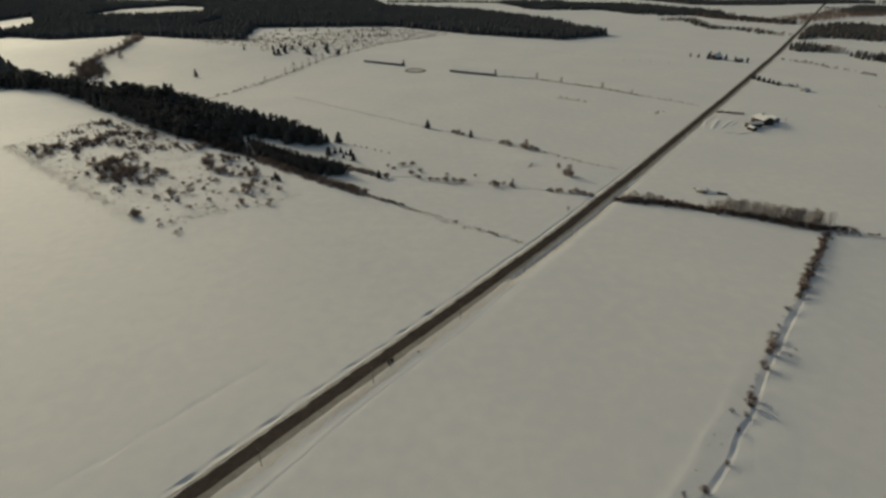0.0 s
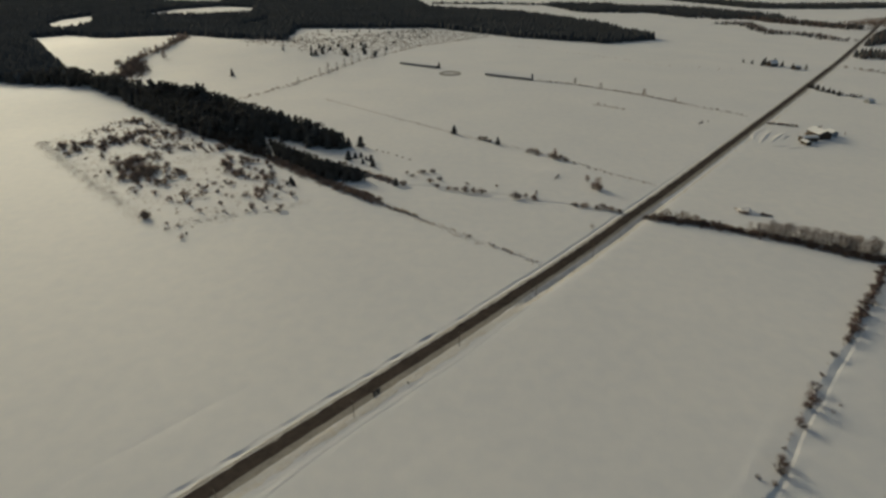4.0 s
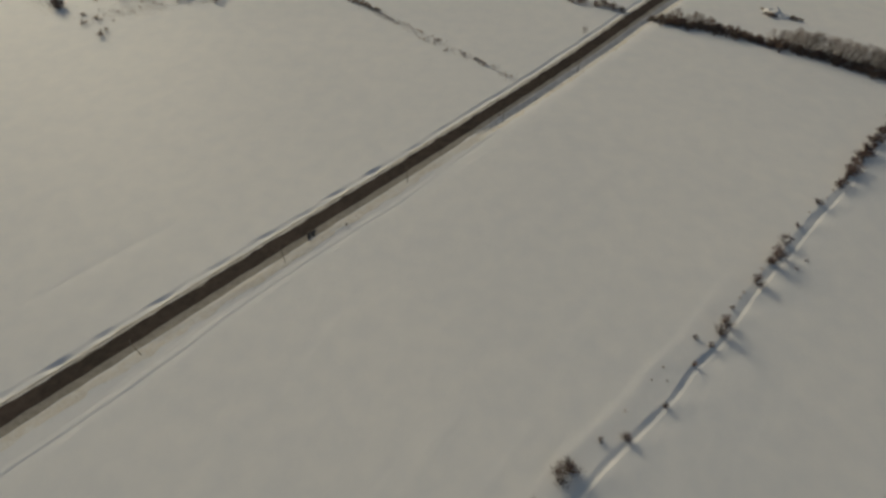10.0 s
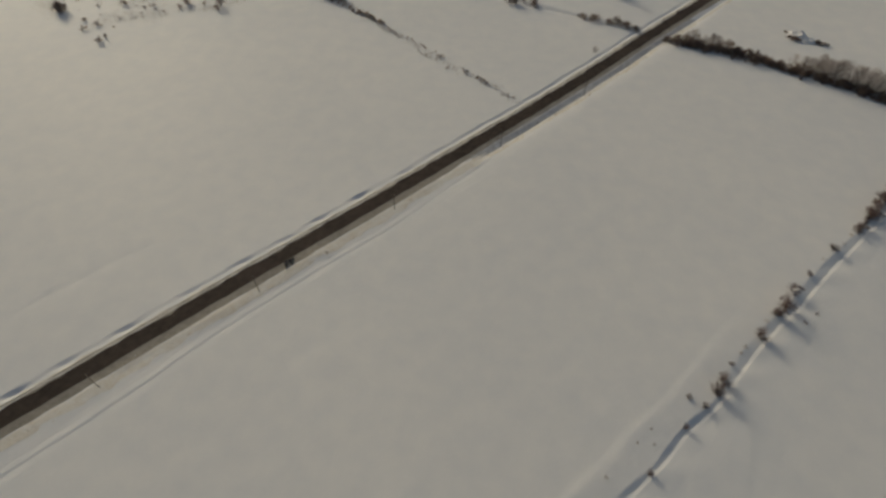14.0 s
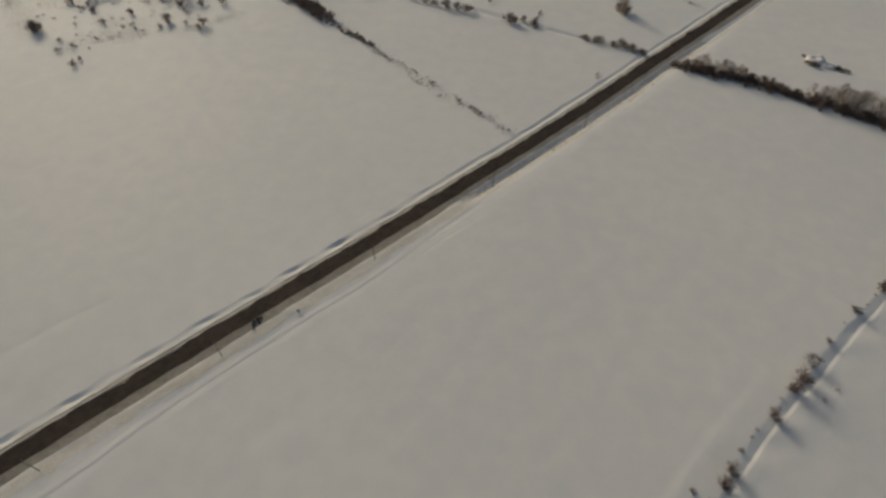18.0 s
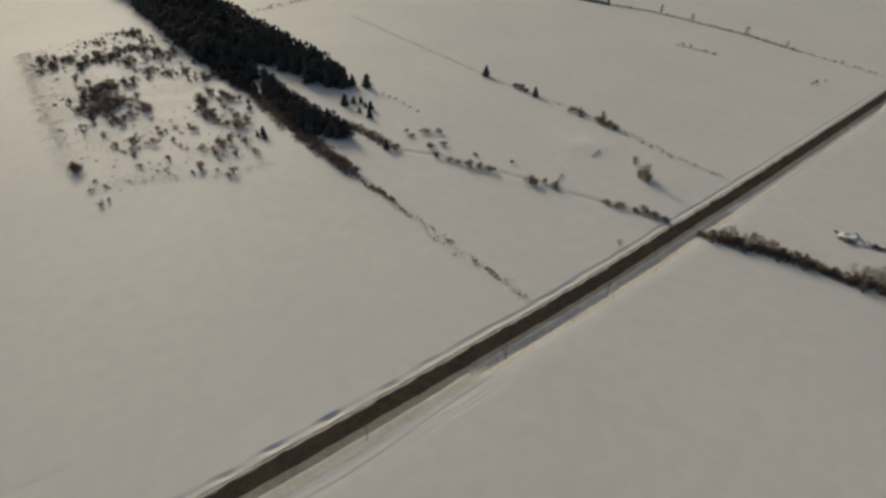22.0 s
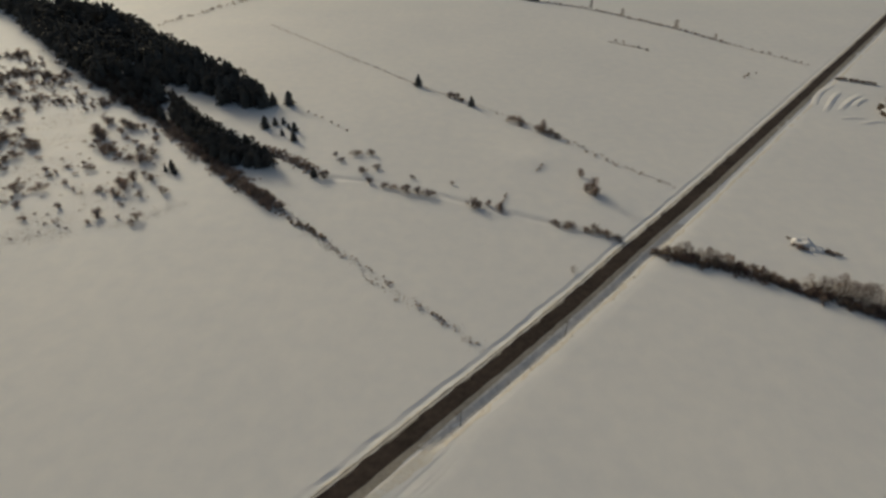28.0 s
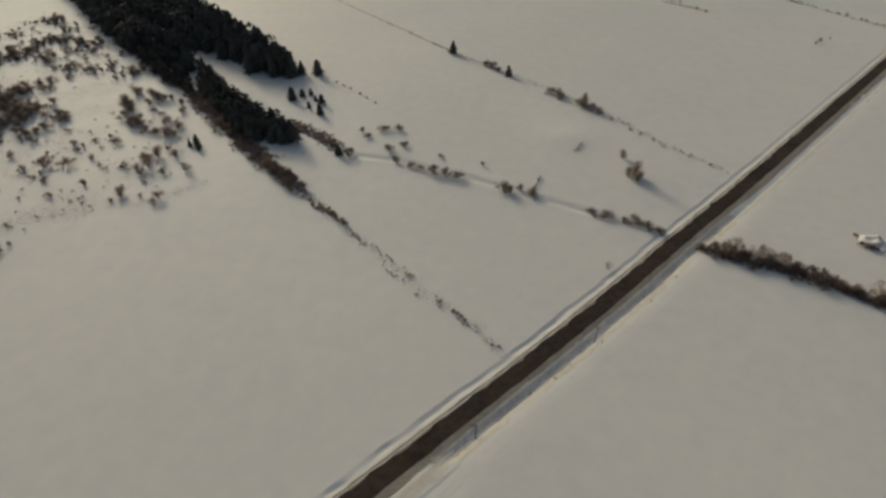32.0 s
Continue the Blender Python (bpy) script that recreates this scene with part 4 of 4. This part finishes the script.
# ---- poles and the heap by the road ----
def pole(y, h):
    x = float(road_x(y)) + 7.4 / ACROSS
    ob = thing("utility_pole", "weathered wooden utility pole with a crossarm beside the road", "utility pole", "poles along the road")
    ob.matrix_basis = Matrix.LocRotScale((x, y, ground_z(x, y)), Euler((0, 0, radians(-41))), None)
    s = Soup()
    s.tube((0, 0, -0.4), (0, 0, h), 0.12, 0.08, 8)
    part("post", s, POLE, ob)
    s = Soup()
    s.box(-0.6, -0.05, h - 0.55, 0.6, 0.05, h - 0.45)
    part("crossarm", s, POLE, ob)
    for k in (-0.5, 0.5):
        s = Soup()
        s.tube((k, 0, h - 0.44), (k, 0, h - 0.26), 0.05, 0.035, 6)
        part("insulator", s, PORCELAIN, ob)


for y in (77, 110, 143, 179.5, 216, 252):
    pole(y, 7.0)

heap = thing("stone_heap", "small heap of dark stones and ice at the road's edge", "stone heap")
hx = float(road_x(154.2)) + 3.6 / ACROSS
heap.matrix_basis = Matrix.Translation((hx, 154.2, ground_z(hx, 154.2)))
for k in range(9):
    bm = bmesh.new()
    bmesh.ops.create_icosphere(bm, subdivisions=1, radius=RND.uniform(0.3, 0.5))
    for v in bm.verts:
        v.co *= RND.uniform(0.75, 1.2)
        v.co += Vector((0, 0, 0))
    off = Vector((RND.gauss(0, .8), RND.gauss(0, .8), 0.15 + 0.25 * (k > 5)))
    bmesh.ops.translate(bm, verts=bm.verts, vec=off)
    me = bpy.data.meshes.new("stone")
    bm.to_mesh(me)
    me.materials.append(STONE)
    part("stone", me, STONE, heap)


# ---- buildings ----
def building(name, x, y, turn, length, width, eaves, ridge, wall_mat, label, category, windows=2, chimney=False, door=True):
    """A gabled building under snow; its length runs along its own x."""
    ob = thing(name, label, category)
    ob.matrix_basis = Matrix.LocRotScale((x, y, ground_z(x, y)), Euler((0, 0, radians(turn))), None)
    l, w = length / 2, width / 2
    for nm, box in (("wall", (-l, -w, -0.4, l, -w + 0.2, eaves)), ("wall", (-l, w - 0.2, -0.4, l, w, eaves))):
        s = Soup()
        s.box(*box)
        part(nm, s, wall_mat, ob)
    for sx in (-1, 1):
        s = Soup()
        a, b = sx * l, sx * (l - 0.2)
        vs = [(a, -w + .2, -.4), (a, w - .2, -.4), (a, w - .2, eaves), (a, 0, ridge), (a, -w + .2, eaves)]
        vs += [(b, p[1], p[2]) for p in vs]
        s.add(vs, [(0, 1, 2, 3, 4), (9, 8, 7, 6, 5)] + [(k, 5 + k, 5 + (k + 1) % 5, (k + 1) % 5) for k in range(5)])
        part("gable", s, wall_mat, ob)
    o = 0.45
    drop = (ridge - eaves) / w * o
    for sy in (-1, 1):
        for nm, z0, z1, m in (("roof", 0.02, 0.14, WALL_DARK), ("roof_snow", 0.145, 0.42, ROOF_SNOW)):
            s = Soup()
            e, r = (sy * (w + o), eaves - drop), (0.0, ridge)
            vs = [(sx * (l + o), py, pz + z) for z in (z0, z1) for py, pz in (e, r) for sx in (-1, 1)]
            f = [(0, 1, 3, 2), (4, 6, 7, 5), (0, 4, 5, 1), (2, 3, 7, 6), (0, 2, 6, 4), (1, 5, 7, 3)]
            s.add(vs, f)
            part(nm, s, m, ob)
    for k in range(windows):
        wx = -l + (k + 0.5) * length / windows
        s = Soup()
        s.box(wx - 0.6, -w - 0.06, eaves * 0.42, wx + 0.6, -w - 0.004, eaves * 0.42 + 1.3)
        fr = part("window", s, WALL_PALE, ob)
        s = Soup()
        s.box(wx - 0.5, -w - 0.075, eaves * 0.42 + .1, wx + 0.5, -w - 0.062, eaves * 0.42 + 1.2)
        part("pane", s, PANE, fr)
    if door:
        s = Soup()
        s.box(l + 0.004, -0.55, 0, l + 0.07, 0.55, min(2.1, eaves - 0.1))
        part("door", s, WALL_DARK, ob)
    if chimney:
        s = Soup()
        s.box(l * .3, -0.35, ridge - 0.6, l * .3 + 0.7, 0.35, ridge + 1.2)
        part("chimney", s, STONE, ob)
    return ob


def snow_bank(points, w, h, label="low bank of ploughed snow"):
    """A rounded ridge of heaped snow along a line."""
    pts = along(points, 1.5, 0.05)
    n = 9
    co, fs = [], []
    for k, (x, y) in enumerate(pts):
        ax, ay = pts[max(0, k - 1)]
        bx, by = pts[min(len(pts) - 1, k + 1)]
        d = math.hypot(bx - ax, by - ay) or 1
        nx, ny = -(by - ay) / d, (bx - ax) / d
        f = math.sin(math.pi * (k + 0.3) / (len(pts) - 0.4)) ** 0.5 if len(pts) > 2 else 1
        for j in range(n):
            t = j / (n - 1) * 2 - 1
            px, py = x + nx * t * w, y + ny * t * w
            co.append((px, py, ground_z(px, py) - 0.05 + max(0, f) * h * (1 - t * t) * RND.uniform(0.8, 1.1)))
    for k in range(len(pts) - 1):
        for j in range(n - 1):
            i = k * n + j
            fs.append((i, i + 1, i + 1 + n, i + n))
    s = Soup()
    s.add(co, fs)
    return tagged(new("snow_bank", s.mesh("snow_bank", SNOW, True)), label, "snow bank", "ploughed snow banks")


building("farmhouse", 296, 471, 97, 15, 11, 4.4, 7.0, WALL_DARK, "dark-walled farmhouse under a snow-covered gable roof", "house", 4, True)
building("barn", 281, 459, 10, 13, 6, 3.4, 4.2, WALL_DARK, "dark-boarded barn with a snow-covered roof beside the farmhouse", "barn", 0)
building("shed", 274, 449, 97, 7, 4.5, 2.6, 3.3, WALL_DARK, "small dark-boarded shed under snow beside a barn", "shed", 0)
building("outbuilding", 309, 476, 97, 8, 6, 3.0, 4.8, WALL_GREY, "small grey outbuilding with snow on its roof", "shed", 1)
mound = thing("covered_heap", "snow-covered heap with dark brush round it beyond the hedge", "heap")
mound.matrix_basis = Matrix.LocRotScale((165.5, 311.5, ground_z(165.5, 311.5) - 0.15), Euler((0, 0, radians(-28))), None)
for nm, cx, cy, rx, ry, h in (("mound", 0, 0, 4.4, 3.4, 2.5), ("low_mound", 4.6, -1.4, 3.6, 2.6, 1.6)):
    s, n = Soup(), 22
    heap_rnd = random.Random(nm)
    co = []
    for j in range(n):
        for i in range(n):
            u, v = i / (n - 1) * 2 - 1, j / (n - 1) * 2 - 1
            f = max(0.0, 1 - u * u - v * v)
            lump = 1 + 0.16 * math.sin(5 * u + 2 * v + cx) + 0.13 * math.sin(6 * v - 3 * u)
            co.append((cx + rx * u, cy + ry * v, h * f ** 0.62 * lump + heap_rnd.uniform(-.04, .04) * (f > 0)))
    s.add(co, [(j * n + i, j * n + i + 1, (j + 1) * n + i + 1, (j + 1) * n + i) for j in range(n - 1) for i in range(n - 1)])
    part(nm, s, SNOW, mound, "", True)
for k, (x0, y0, t) in enumerate(((-3.0, -1.6, 14), (-2.4, -2.1, -6), (5.4, -2.2, 10), (6.0, -1.2, -12), (-3.4, 0.6, 30))):
    s = Soup()
    c, d = math.cos(radians(t)), math.sin(radians(t))
    s.tube((x0, y0, 0.3), (x0 + 2.6 * c, y0 + 2.6 * d, 1.2 + 0.2 * (k % 2)), 0.16, 0.1, 6)
    part("log", s, BARK, mound, "dark log")
for x, y, h in ((162.5, 308.5, 2.6), (164.0, 307.5, 2.4), (161.0, 309.8, 2.0), (161.2, 314.5, 1.6), (172.5, 306, 2.4), (174, 305, 2.0)):
    bush(x, y, h, "brush round the heap", "dark leafless brush beside a snow-covered heap", 1.4, THICKET[:2])
for x, y in along([(172, 306.5), (177, 304)], 1.5, 0.4):
    bush(x, y, 1.6, "brush round the heap", "dark leafless brush beside a snow-covered heap", 1.2, THICKET[:2])
building("long_barn", 55, 730, -31, 66, 5, 2.6, 3.5, WALL_BROWN, "long low brown barn in a snowy field", "barn", 9)
for x, y, h in ((216, 511, 3.6), (212, 507, 2.6), (224, 517, 1.8)):
    bush(x, y, h, "bushes in the far field", "thin leafless bush in open snow", 0.8, SHRUB[3:])
spruce(83, 714, 9, "", "dark spruce at the end of a long barn", 1.2)
building("long_barn", -68, 815, -33, 66, 5, 2.6, 3.5, WALL_BROWN, "long low brown barn in a far snowy field", "barn", 9)
spruce(-38, 798, 9, "", "dark spruce at the end of a far long barn", 1.2)


def frozen_pond(x, y, rx, ry):
    """A round pond of grey ice inside a low earth bank."""
    ob = thing("farm_pond", "round frozen farm pond inside a low dark bank", "pond")
    ob.matrix_basis = Matrix.Translation((x, y, ground_z(x, y)))
    s, n = Soup(), 40
    rings = ((0.80, 0.10), (0.86, 0.9), (0.94, 1.1), (1.04, 0.6), (1.16, -0.1))
    s.v = [(rx * f * math.cos(2 * math.pi * k / n), ry * f * math.sin(2 * math.pi * k / n), z + 0.12 * math.sin(k * 1.7 + f * 9)) for f, z in rings for k in range(n)]
    s.f = [(i * n + k, i * n + (k + 1) % n, (i + 1) * n + (k + 1) % n, (i + 1) * n + k) for i in range(len(rings) - 1) for k in range(n)]
    part("bank", s, DIRTY, ob, "dark earth bank with thin snow", True)
    s = Soup()
    s.v = [(rx * 0.83 * math.cos(2 * math.pi * k / n), ry * 0.83 * math.sin(2 * math.pi * k / n), z) for z in (0.05, 0.3) for k in range(n)]
    s.f = [tuple(range(n, 2 * n)), tuple(range(n - 1, -1, -1))] + [(k, (k + 1) % n, n + (k + 1) % n, n + k) for k in range(n)]
    part("ice", s, GREY_SNOW, ob, "grey snow-dusted ice")


frozen_pond(-21, 757, 13, 15)
snow_bank([(90, 712), (104, 706), (112, 700)], 4, 1.5, "snow bank near the long barn")
for line in ([(267, 500), (254, 487), (245, 475), (238, 461)], [(266, 488), (256, 476), (248, 464), (240, 452)], [(277, 484), (266, 474), (257, 464), (250, 455)],
             [(244, 443), (252, 444), (260, 445)], [(262, 462), (268, 470), (277, 478)], [(252, 436), (262, 440), (272, 441)]):
    snow_bank(line, 2.2, 0.6)
for x, y in along([(276, 512), (296, 503)], 2.2, 0.5):
    bush(x, y, 2.8, "hedge of the farmyard", "dark clipped hedge beside a farmyard", 1.5, THICKET[:2])
for x, y, h in ((286, 472, 4), (300, 472, 4.5), (312, 496, 3.5), (322, 478, 3)):
    bare_tree(x, y, h, "trees of the farmyard", "leafless tree in a farmyard")
building("farmhouse", 440, 842, 25, 14, 9, 4, 8, WALL_DARK, "dark far farmhouse with a snowy roof", "house", 3, True)
building("barn", 460, 815, 25, 10, 7, 3.5, 5, WALL_DARK, "far dark barn with a snowy roof", "barn", 0)
for x, y, h in ((426, 842, 10), (432, 848, 12), (446, 848, 11), (452, 838, 9), (458, 822, 8), (470, 810, 8), (420, 860, 7), (412, 870, 6)):
    spruce(x, y, h, "spruces of the far farm", "dark spruce by a far farm", 1.3)
for x, y in along([(408, 684), (410, 655), (416, 636)], 5, 2):
    spruce(x, y, RND.uniform(4, 7), "spruces beside the far road", "dark spruce beside the far road", 1.4)
thicket("roadside_brush", along([(409, 690), (410, 660), (418, 640), (430, 628)], 2.0, 3.0), 2.5, 5.5, "dark brush beside the far road", TINY_BRUSH, BARE_DARK)
building("shed", 424, 606, 30, 9, 6, 2.2, 3.6, WALL_PALE, "pale shed in the far snow", "shed", 1)
far_hedge = []
for x, y in along([(535, 832), (556, 800), (556, 762), (572, 716), (600, 660), (650, 590)], 5, 3):
    far_hedge.append((x, y))
thicket("far_hedge", far_hedge, 3, 6, "leafless brush of a far hedge", TINY_BRUSH, TWIG)
thicket("far_brush", along([(447, 528), (470, 515), (500, 500)], 5, 2), 1.5, 3, "low leafless brush in a far field", TINY_BRUSH, TWIG)

# ---- meadow with scattered young spruces ----
for k in range(70):
    x, y = RND.uniform(-330, -60), RND.uniform(900, 1300)
    if x + 0.2 * (y - 900) > -300 and x < -150 + 0.25 * (y - 900):
        spruce(x, y, RND.uniform(2.5, 7.5), "young spruces of the far meadow", "young dark spruce on a far snowy meadow", 1.4)
for x, y in ((-249, 912), (-243, 938), (-236, 943), (-203, 929), (-193, 910), (-188, 1012), (-174, 982)):
    spruce(x, y, RND.uniform(8, 11), "young spruces of the far meadow", "dark spruce on a far snowy meadow", 1.4)


MEADOW = [(-335, 1062), (-120, 1345), (60, 1195), (-60, 1060), (-190, 890), (-262, 900)]
thicket("meadow_brush", fill(MEADOW, 10, random.Random(8)), 1.0, 3.6, "scattered brown brush on a far snowy meadow", TINY_BRUSH, TWIG_DARK, 2.0)

for x, y in ((-238, 873), (-229, 902), (-224, 888), (-222, 928), (-193, 898), (-186, 884), (-194, 972), (-170, 937), (-162, 908), (-144, 896), (-219, 976), (-135, 962), (-232, 876), (-190, 890)):
    spruce(x, y, RND.uniform(7, 10), "young spruces of the far meadow", "dark spruce on a far snowy meadow", 1.8)
patches = []
for x, y in ((-391, 1026), (-350, 980), (-325, 948), (-352, 1075), (-310, 1006), (-327, 1137), (-305, 1186), (-275, 1267), (-322, 1208), (-212, 1191), (-261, 1098), (-128, 1069), (-215, 1084), (-92, 1155), (-210, 1329), (-125, 1259)):
    patches += [(x + RND.gauss(0, 16), y + RND.gauss(0, 6)) for _ in range(12)]
thicket("meadow_brush", patches, 2.0, 5.0, "drifts of brown brush at the forest edge", TINY_BRUSH, TWIG_DARK, 1.6)

# ---- distant woods ----
def far_mesh(seed, leafy):
    """A rough small tree for distant woods, one metre high."""
    rnd = random.Random(seed)
    s = Soup()
    if leafy:
        for z, r, top in ((0.05, 0.26, 0.62), (0.38, 0.17, 1.0)):
            vs = [(0, 0, top)] + [(r * rnd.uniform(.75, 1.25) * math.cos(k * 1.2566), r * rnd.uniform(.75, 1.25) * math.sin(k * 1.2566), z + rnd.uniform(-.04, .04)) for k in range(5)]
            s.add(vs, [(0, 1 + k, 1 + (k + 1) % 5) for k in range(5)])
    else:
        s.tube((0, 0, 0), (0, 0, .8), .02, .005, 3)
        for k in range(26):
            a, z = rnd.uniform(0, 6.28), rnd.uniform(.2, .75)
            r = rnd.uniform(.1, .32)
            p, q = Vector((0, 0, z)), Vector((r * math.cos(a), r * math.sin(a), z + rnd.uniform(.02, .25)))
            side = Vector((-math.sin(a), math.cos(a), 0)) * 0.02
            s.add([tuple(p - side), tuple(p + side), tuple(q)], [(0, 1, 2)])
    me = s.mesh("far_tree", HAZY_NEEDLE if leafy else TWIG_DARK)
    return (me, me)


FAR_SPRUCE = [far_mesh(s, True) for s in (1, 2, 3, 4)]
FAR_BARE = [far_mesh(s, False) for s in (5, 6, 7)]
FOREST = [(-2300, 1300), (-1300, 930), (-760, 760), (-620, 668), (-546, 640), (-508, 632), (-466, 648), (-500, 694), (-580, 778), (-642, 853), (-764, 985), (-858, 1095), (-825, 1164),
          (-679, 1075), (-655, 1120), (-598, 1179), (-454, 1080), (-380, 1070), (-340, 1054), (-360, 1150), (-390, 1330), (-86, 1357), (87, 1185), (263, 1085), (362, 1149),
          (372, 1175), (335, 1260), (320, 1430), (157, 1780), (-132, 2000), (-260, 2650), (-1900, 2650)]
CLEARINGS = ([(-1045, 1404), (-1097, 1528), (-1097, 1656), (-913, 1391), (-870, 1262), (-884, 1211), (-910, 1223)], [(-1600, 1150), (-1340, 1190), (-1350, 1480), (-1600, 1480)],
             [(-960, 1620), (-780, 1610), (-650, 1700), (-690, 1899), (-760, 2040), (-900, 2100), (-985, 1930)], [(-1300, 2300), (-960, 2240), (-890, 2200), (-1040, 2430), (-1080, 2580), (-1350, 2640)],
             [(-545, 1320), (-505, 1320), (-500, 1480), (-545, 1540)], [(-820, 850), (-745, 800), (-740, 905), (-810, 935)])
far_rnd = random.Random(77)
spots = [p for p in fill(FOREST, 9.0, far_rnd) if not any(inside(p[0], p[1], c) for c in CLEARINGS)]
merged("far_forest", FAR_SPRUCE, [(x, y, far_rnd.uniform(11, 17), far_rnd.uniform(1.5, 2.1)) for x, y in spots], HAZY_NEEDLE, "wide dark spruce forest in the distance", "forest")


def belt(name, line, width, gap, low, high, label, bare):
    pts = []
    for x, y in along(line, gap, 0):
        for _ in range(max(1, int(width / gap))):
            pts.append((x + RND.uniform(-.5, .5) * width, y + RND.uniform(-.5, .5) * width, RND.uniform(low, high), RND.uniform(1.0, 1.6)))
    merged(name, FAR_BARE if bare else FAR_SPRUCE, pts, TWIG_DARK if bare else HAZY_NEEDLE, label, "wood")


belt("far_treeline", [(414, 2200), (448, 1960), (560, 1985), (650, 1990), (721, 1790), (790, 1715)], 220, 7, 10, 16, "dark spruce belt in the far distance", False)
belt("far_treeline", [(740, 1760), (800, 1640), (815, 1540), (860, 1450), (893, 1380)], 80, 5, 6, 11, "dark bare treeline in the far distance", True)
belt("far_treeline", [(740, 1780), (800, 1660), (815, 1560), (860, 1470), (893, 1400)], 70, 8, 7, 12, "dark spruces in a far treeline", False)
belt("far_treeline", [(625, 1480), (690, 1500), (649, 1275), (680, 1272), (712, 1245), (716, 1175)], 40, 11, 4, 9, "scattered far spruces beside the fields", False)
belt("far_treeline", [(625, 1480), (690, 1500), (649, 1275), (680, 1272), (712, 1245), (716, 1175), (730, 1130)], 34, 5, 4, 10, "scattered far trees beside the fields", True)
belt("far_treeline", [(960, 2640), (1062, 2160), (1200, 2160), (1483, 2240), (1700, 2240)], 170, 8, 9, 15, "far spruce belt beyond the fields", False)
belt("far_treeline", [(940, 1450), (1100, 1560), (1300, 1640), (1550, 1560)], 90, 7, 8, 13, "far bare treeline beyond the fields", True)
belt("far_treeline", [(331, 2097), (300, 2240), (100, 2300), (-130, 2300)], 50, 9, 6, 12, "far spruce belt behind the forest", False)
FAR_WOODS = ([(701, 1060), (780, 1102), (817, 1074), (840, 1040), (1000, 1030), (1150, 1200), (1050, 1290), (1022, 1355), (909, 1313), (742, 1134)],
             [(668, 880), (660, 830), (668, 790), (760, 740), (800, 800), (700, 850)], [(606, 912), (626, 915), (650, 905), (690, 935), (660, 985), (615, 975)], [(700, 850), (668, 800), (676, 770), (760, 720), (800, 780)],
             [(1227, 1610), (1355, 1650), (1614, 1940), (1500, 1960), (1290, 1760)])
for poly in FAR_WOODS:
    pts = [p for p in fill(poly, 7, far_rnd) if abs(p[0] - float(road_x(p[1]))) > 14]
    merged("far_wood", FAR_SPRUCE, [(x, y, far_rnd.uniform(7, 13), far_rnd.uniform(1.1, 1.6)) for x, y in pts[::2]], HAZY_NEEDLE, "dark wood beside the far road", "wood")
    merged("far_bare_wood", FAR_BARE, [(x, y, far_rnd.uniform(7, 12), far_rnd.uniform(1.1, 1.6)) for x, y in pts[1::2]], TWIG_DARK, "bare trees of the wood beside the far road", "wood")
pts = fill([(652, 896), (682, 894), (692, 930), (660, 935)], 5, far_rnd)
merged("far_bare_wood", FAR_BARE, [(x, y, far_rnd.uniform(7, 11), far_rnd.uniform(1.1, 1.6)) for x, y in pts], TWIG_GREY, "grey bare grove in the far fields", "wood")
belt("far_treeline", [(1150, 1640), (1220, 1700), (1300, 1760), (1370, 1900)], 60, 8, 6, 11, "bare trees along the far road", True)
pale = []
for x, y in ((-395, 1042), (-387, 1058), (-357, 1018), (-345, 1041), (-324, 1057), (-325, 1099)):
    pale += [(x + far_rnd.gauss(0, 8), y + far_rnd.gauss(0, 8), far_rnd.uniform(5, 9), far_rnd.uniform(1.2, 1.8)) for _ in range(7)]
merged("far_bare_wood", FAR_BARE, pale, TWIG_PALE, "pale bare trees at the edge of the far forest", "wood")
thicket("far_brush", along([(208, 928), (285, 835), (363, 802)], 8, 3) + along([(77, 1058), (208, 928)], 10, 3), 1.0, 2.2, "low brush on a far field boundary", TINY_BRUSH, TWIG)
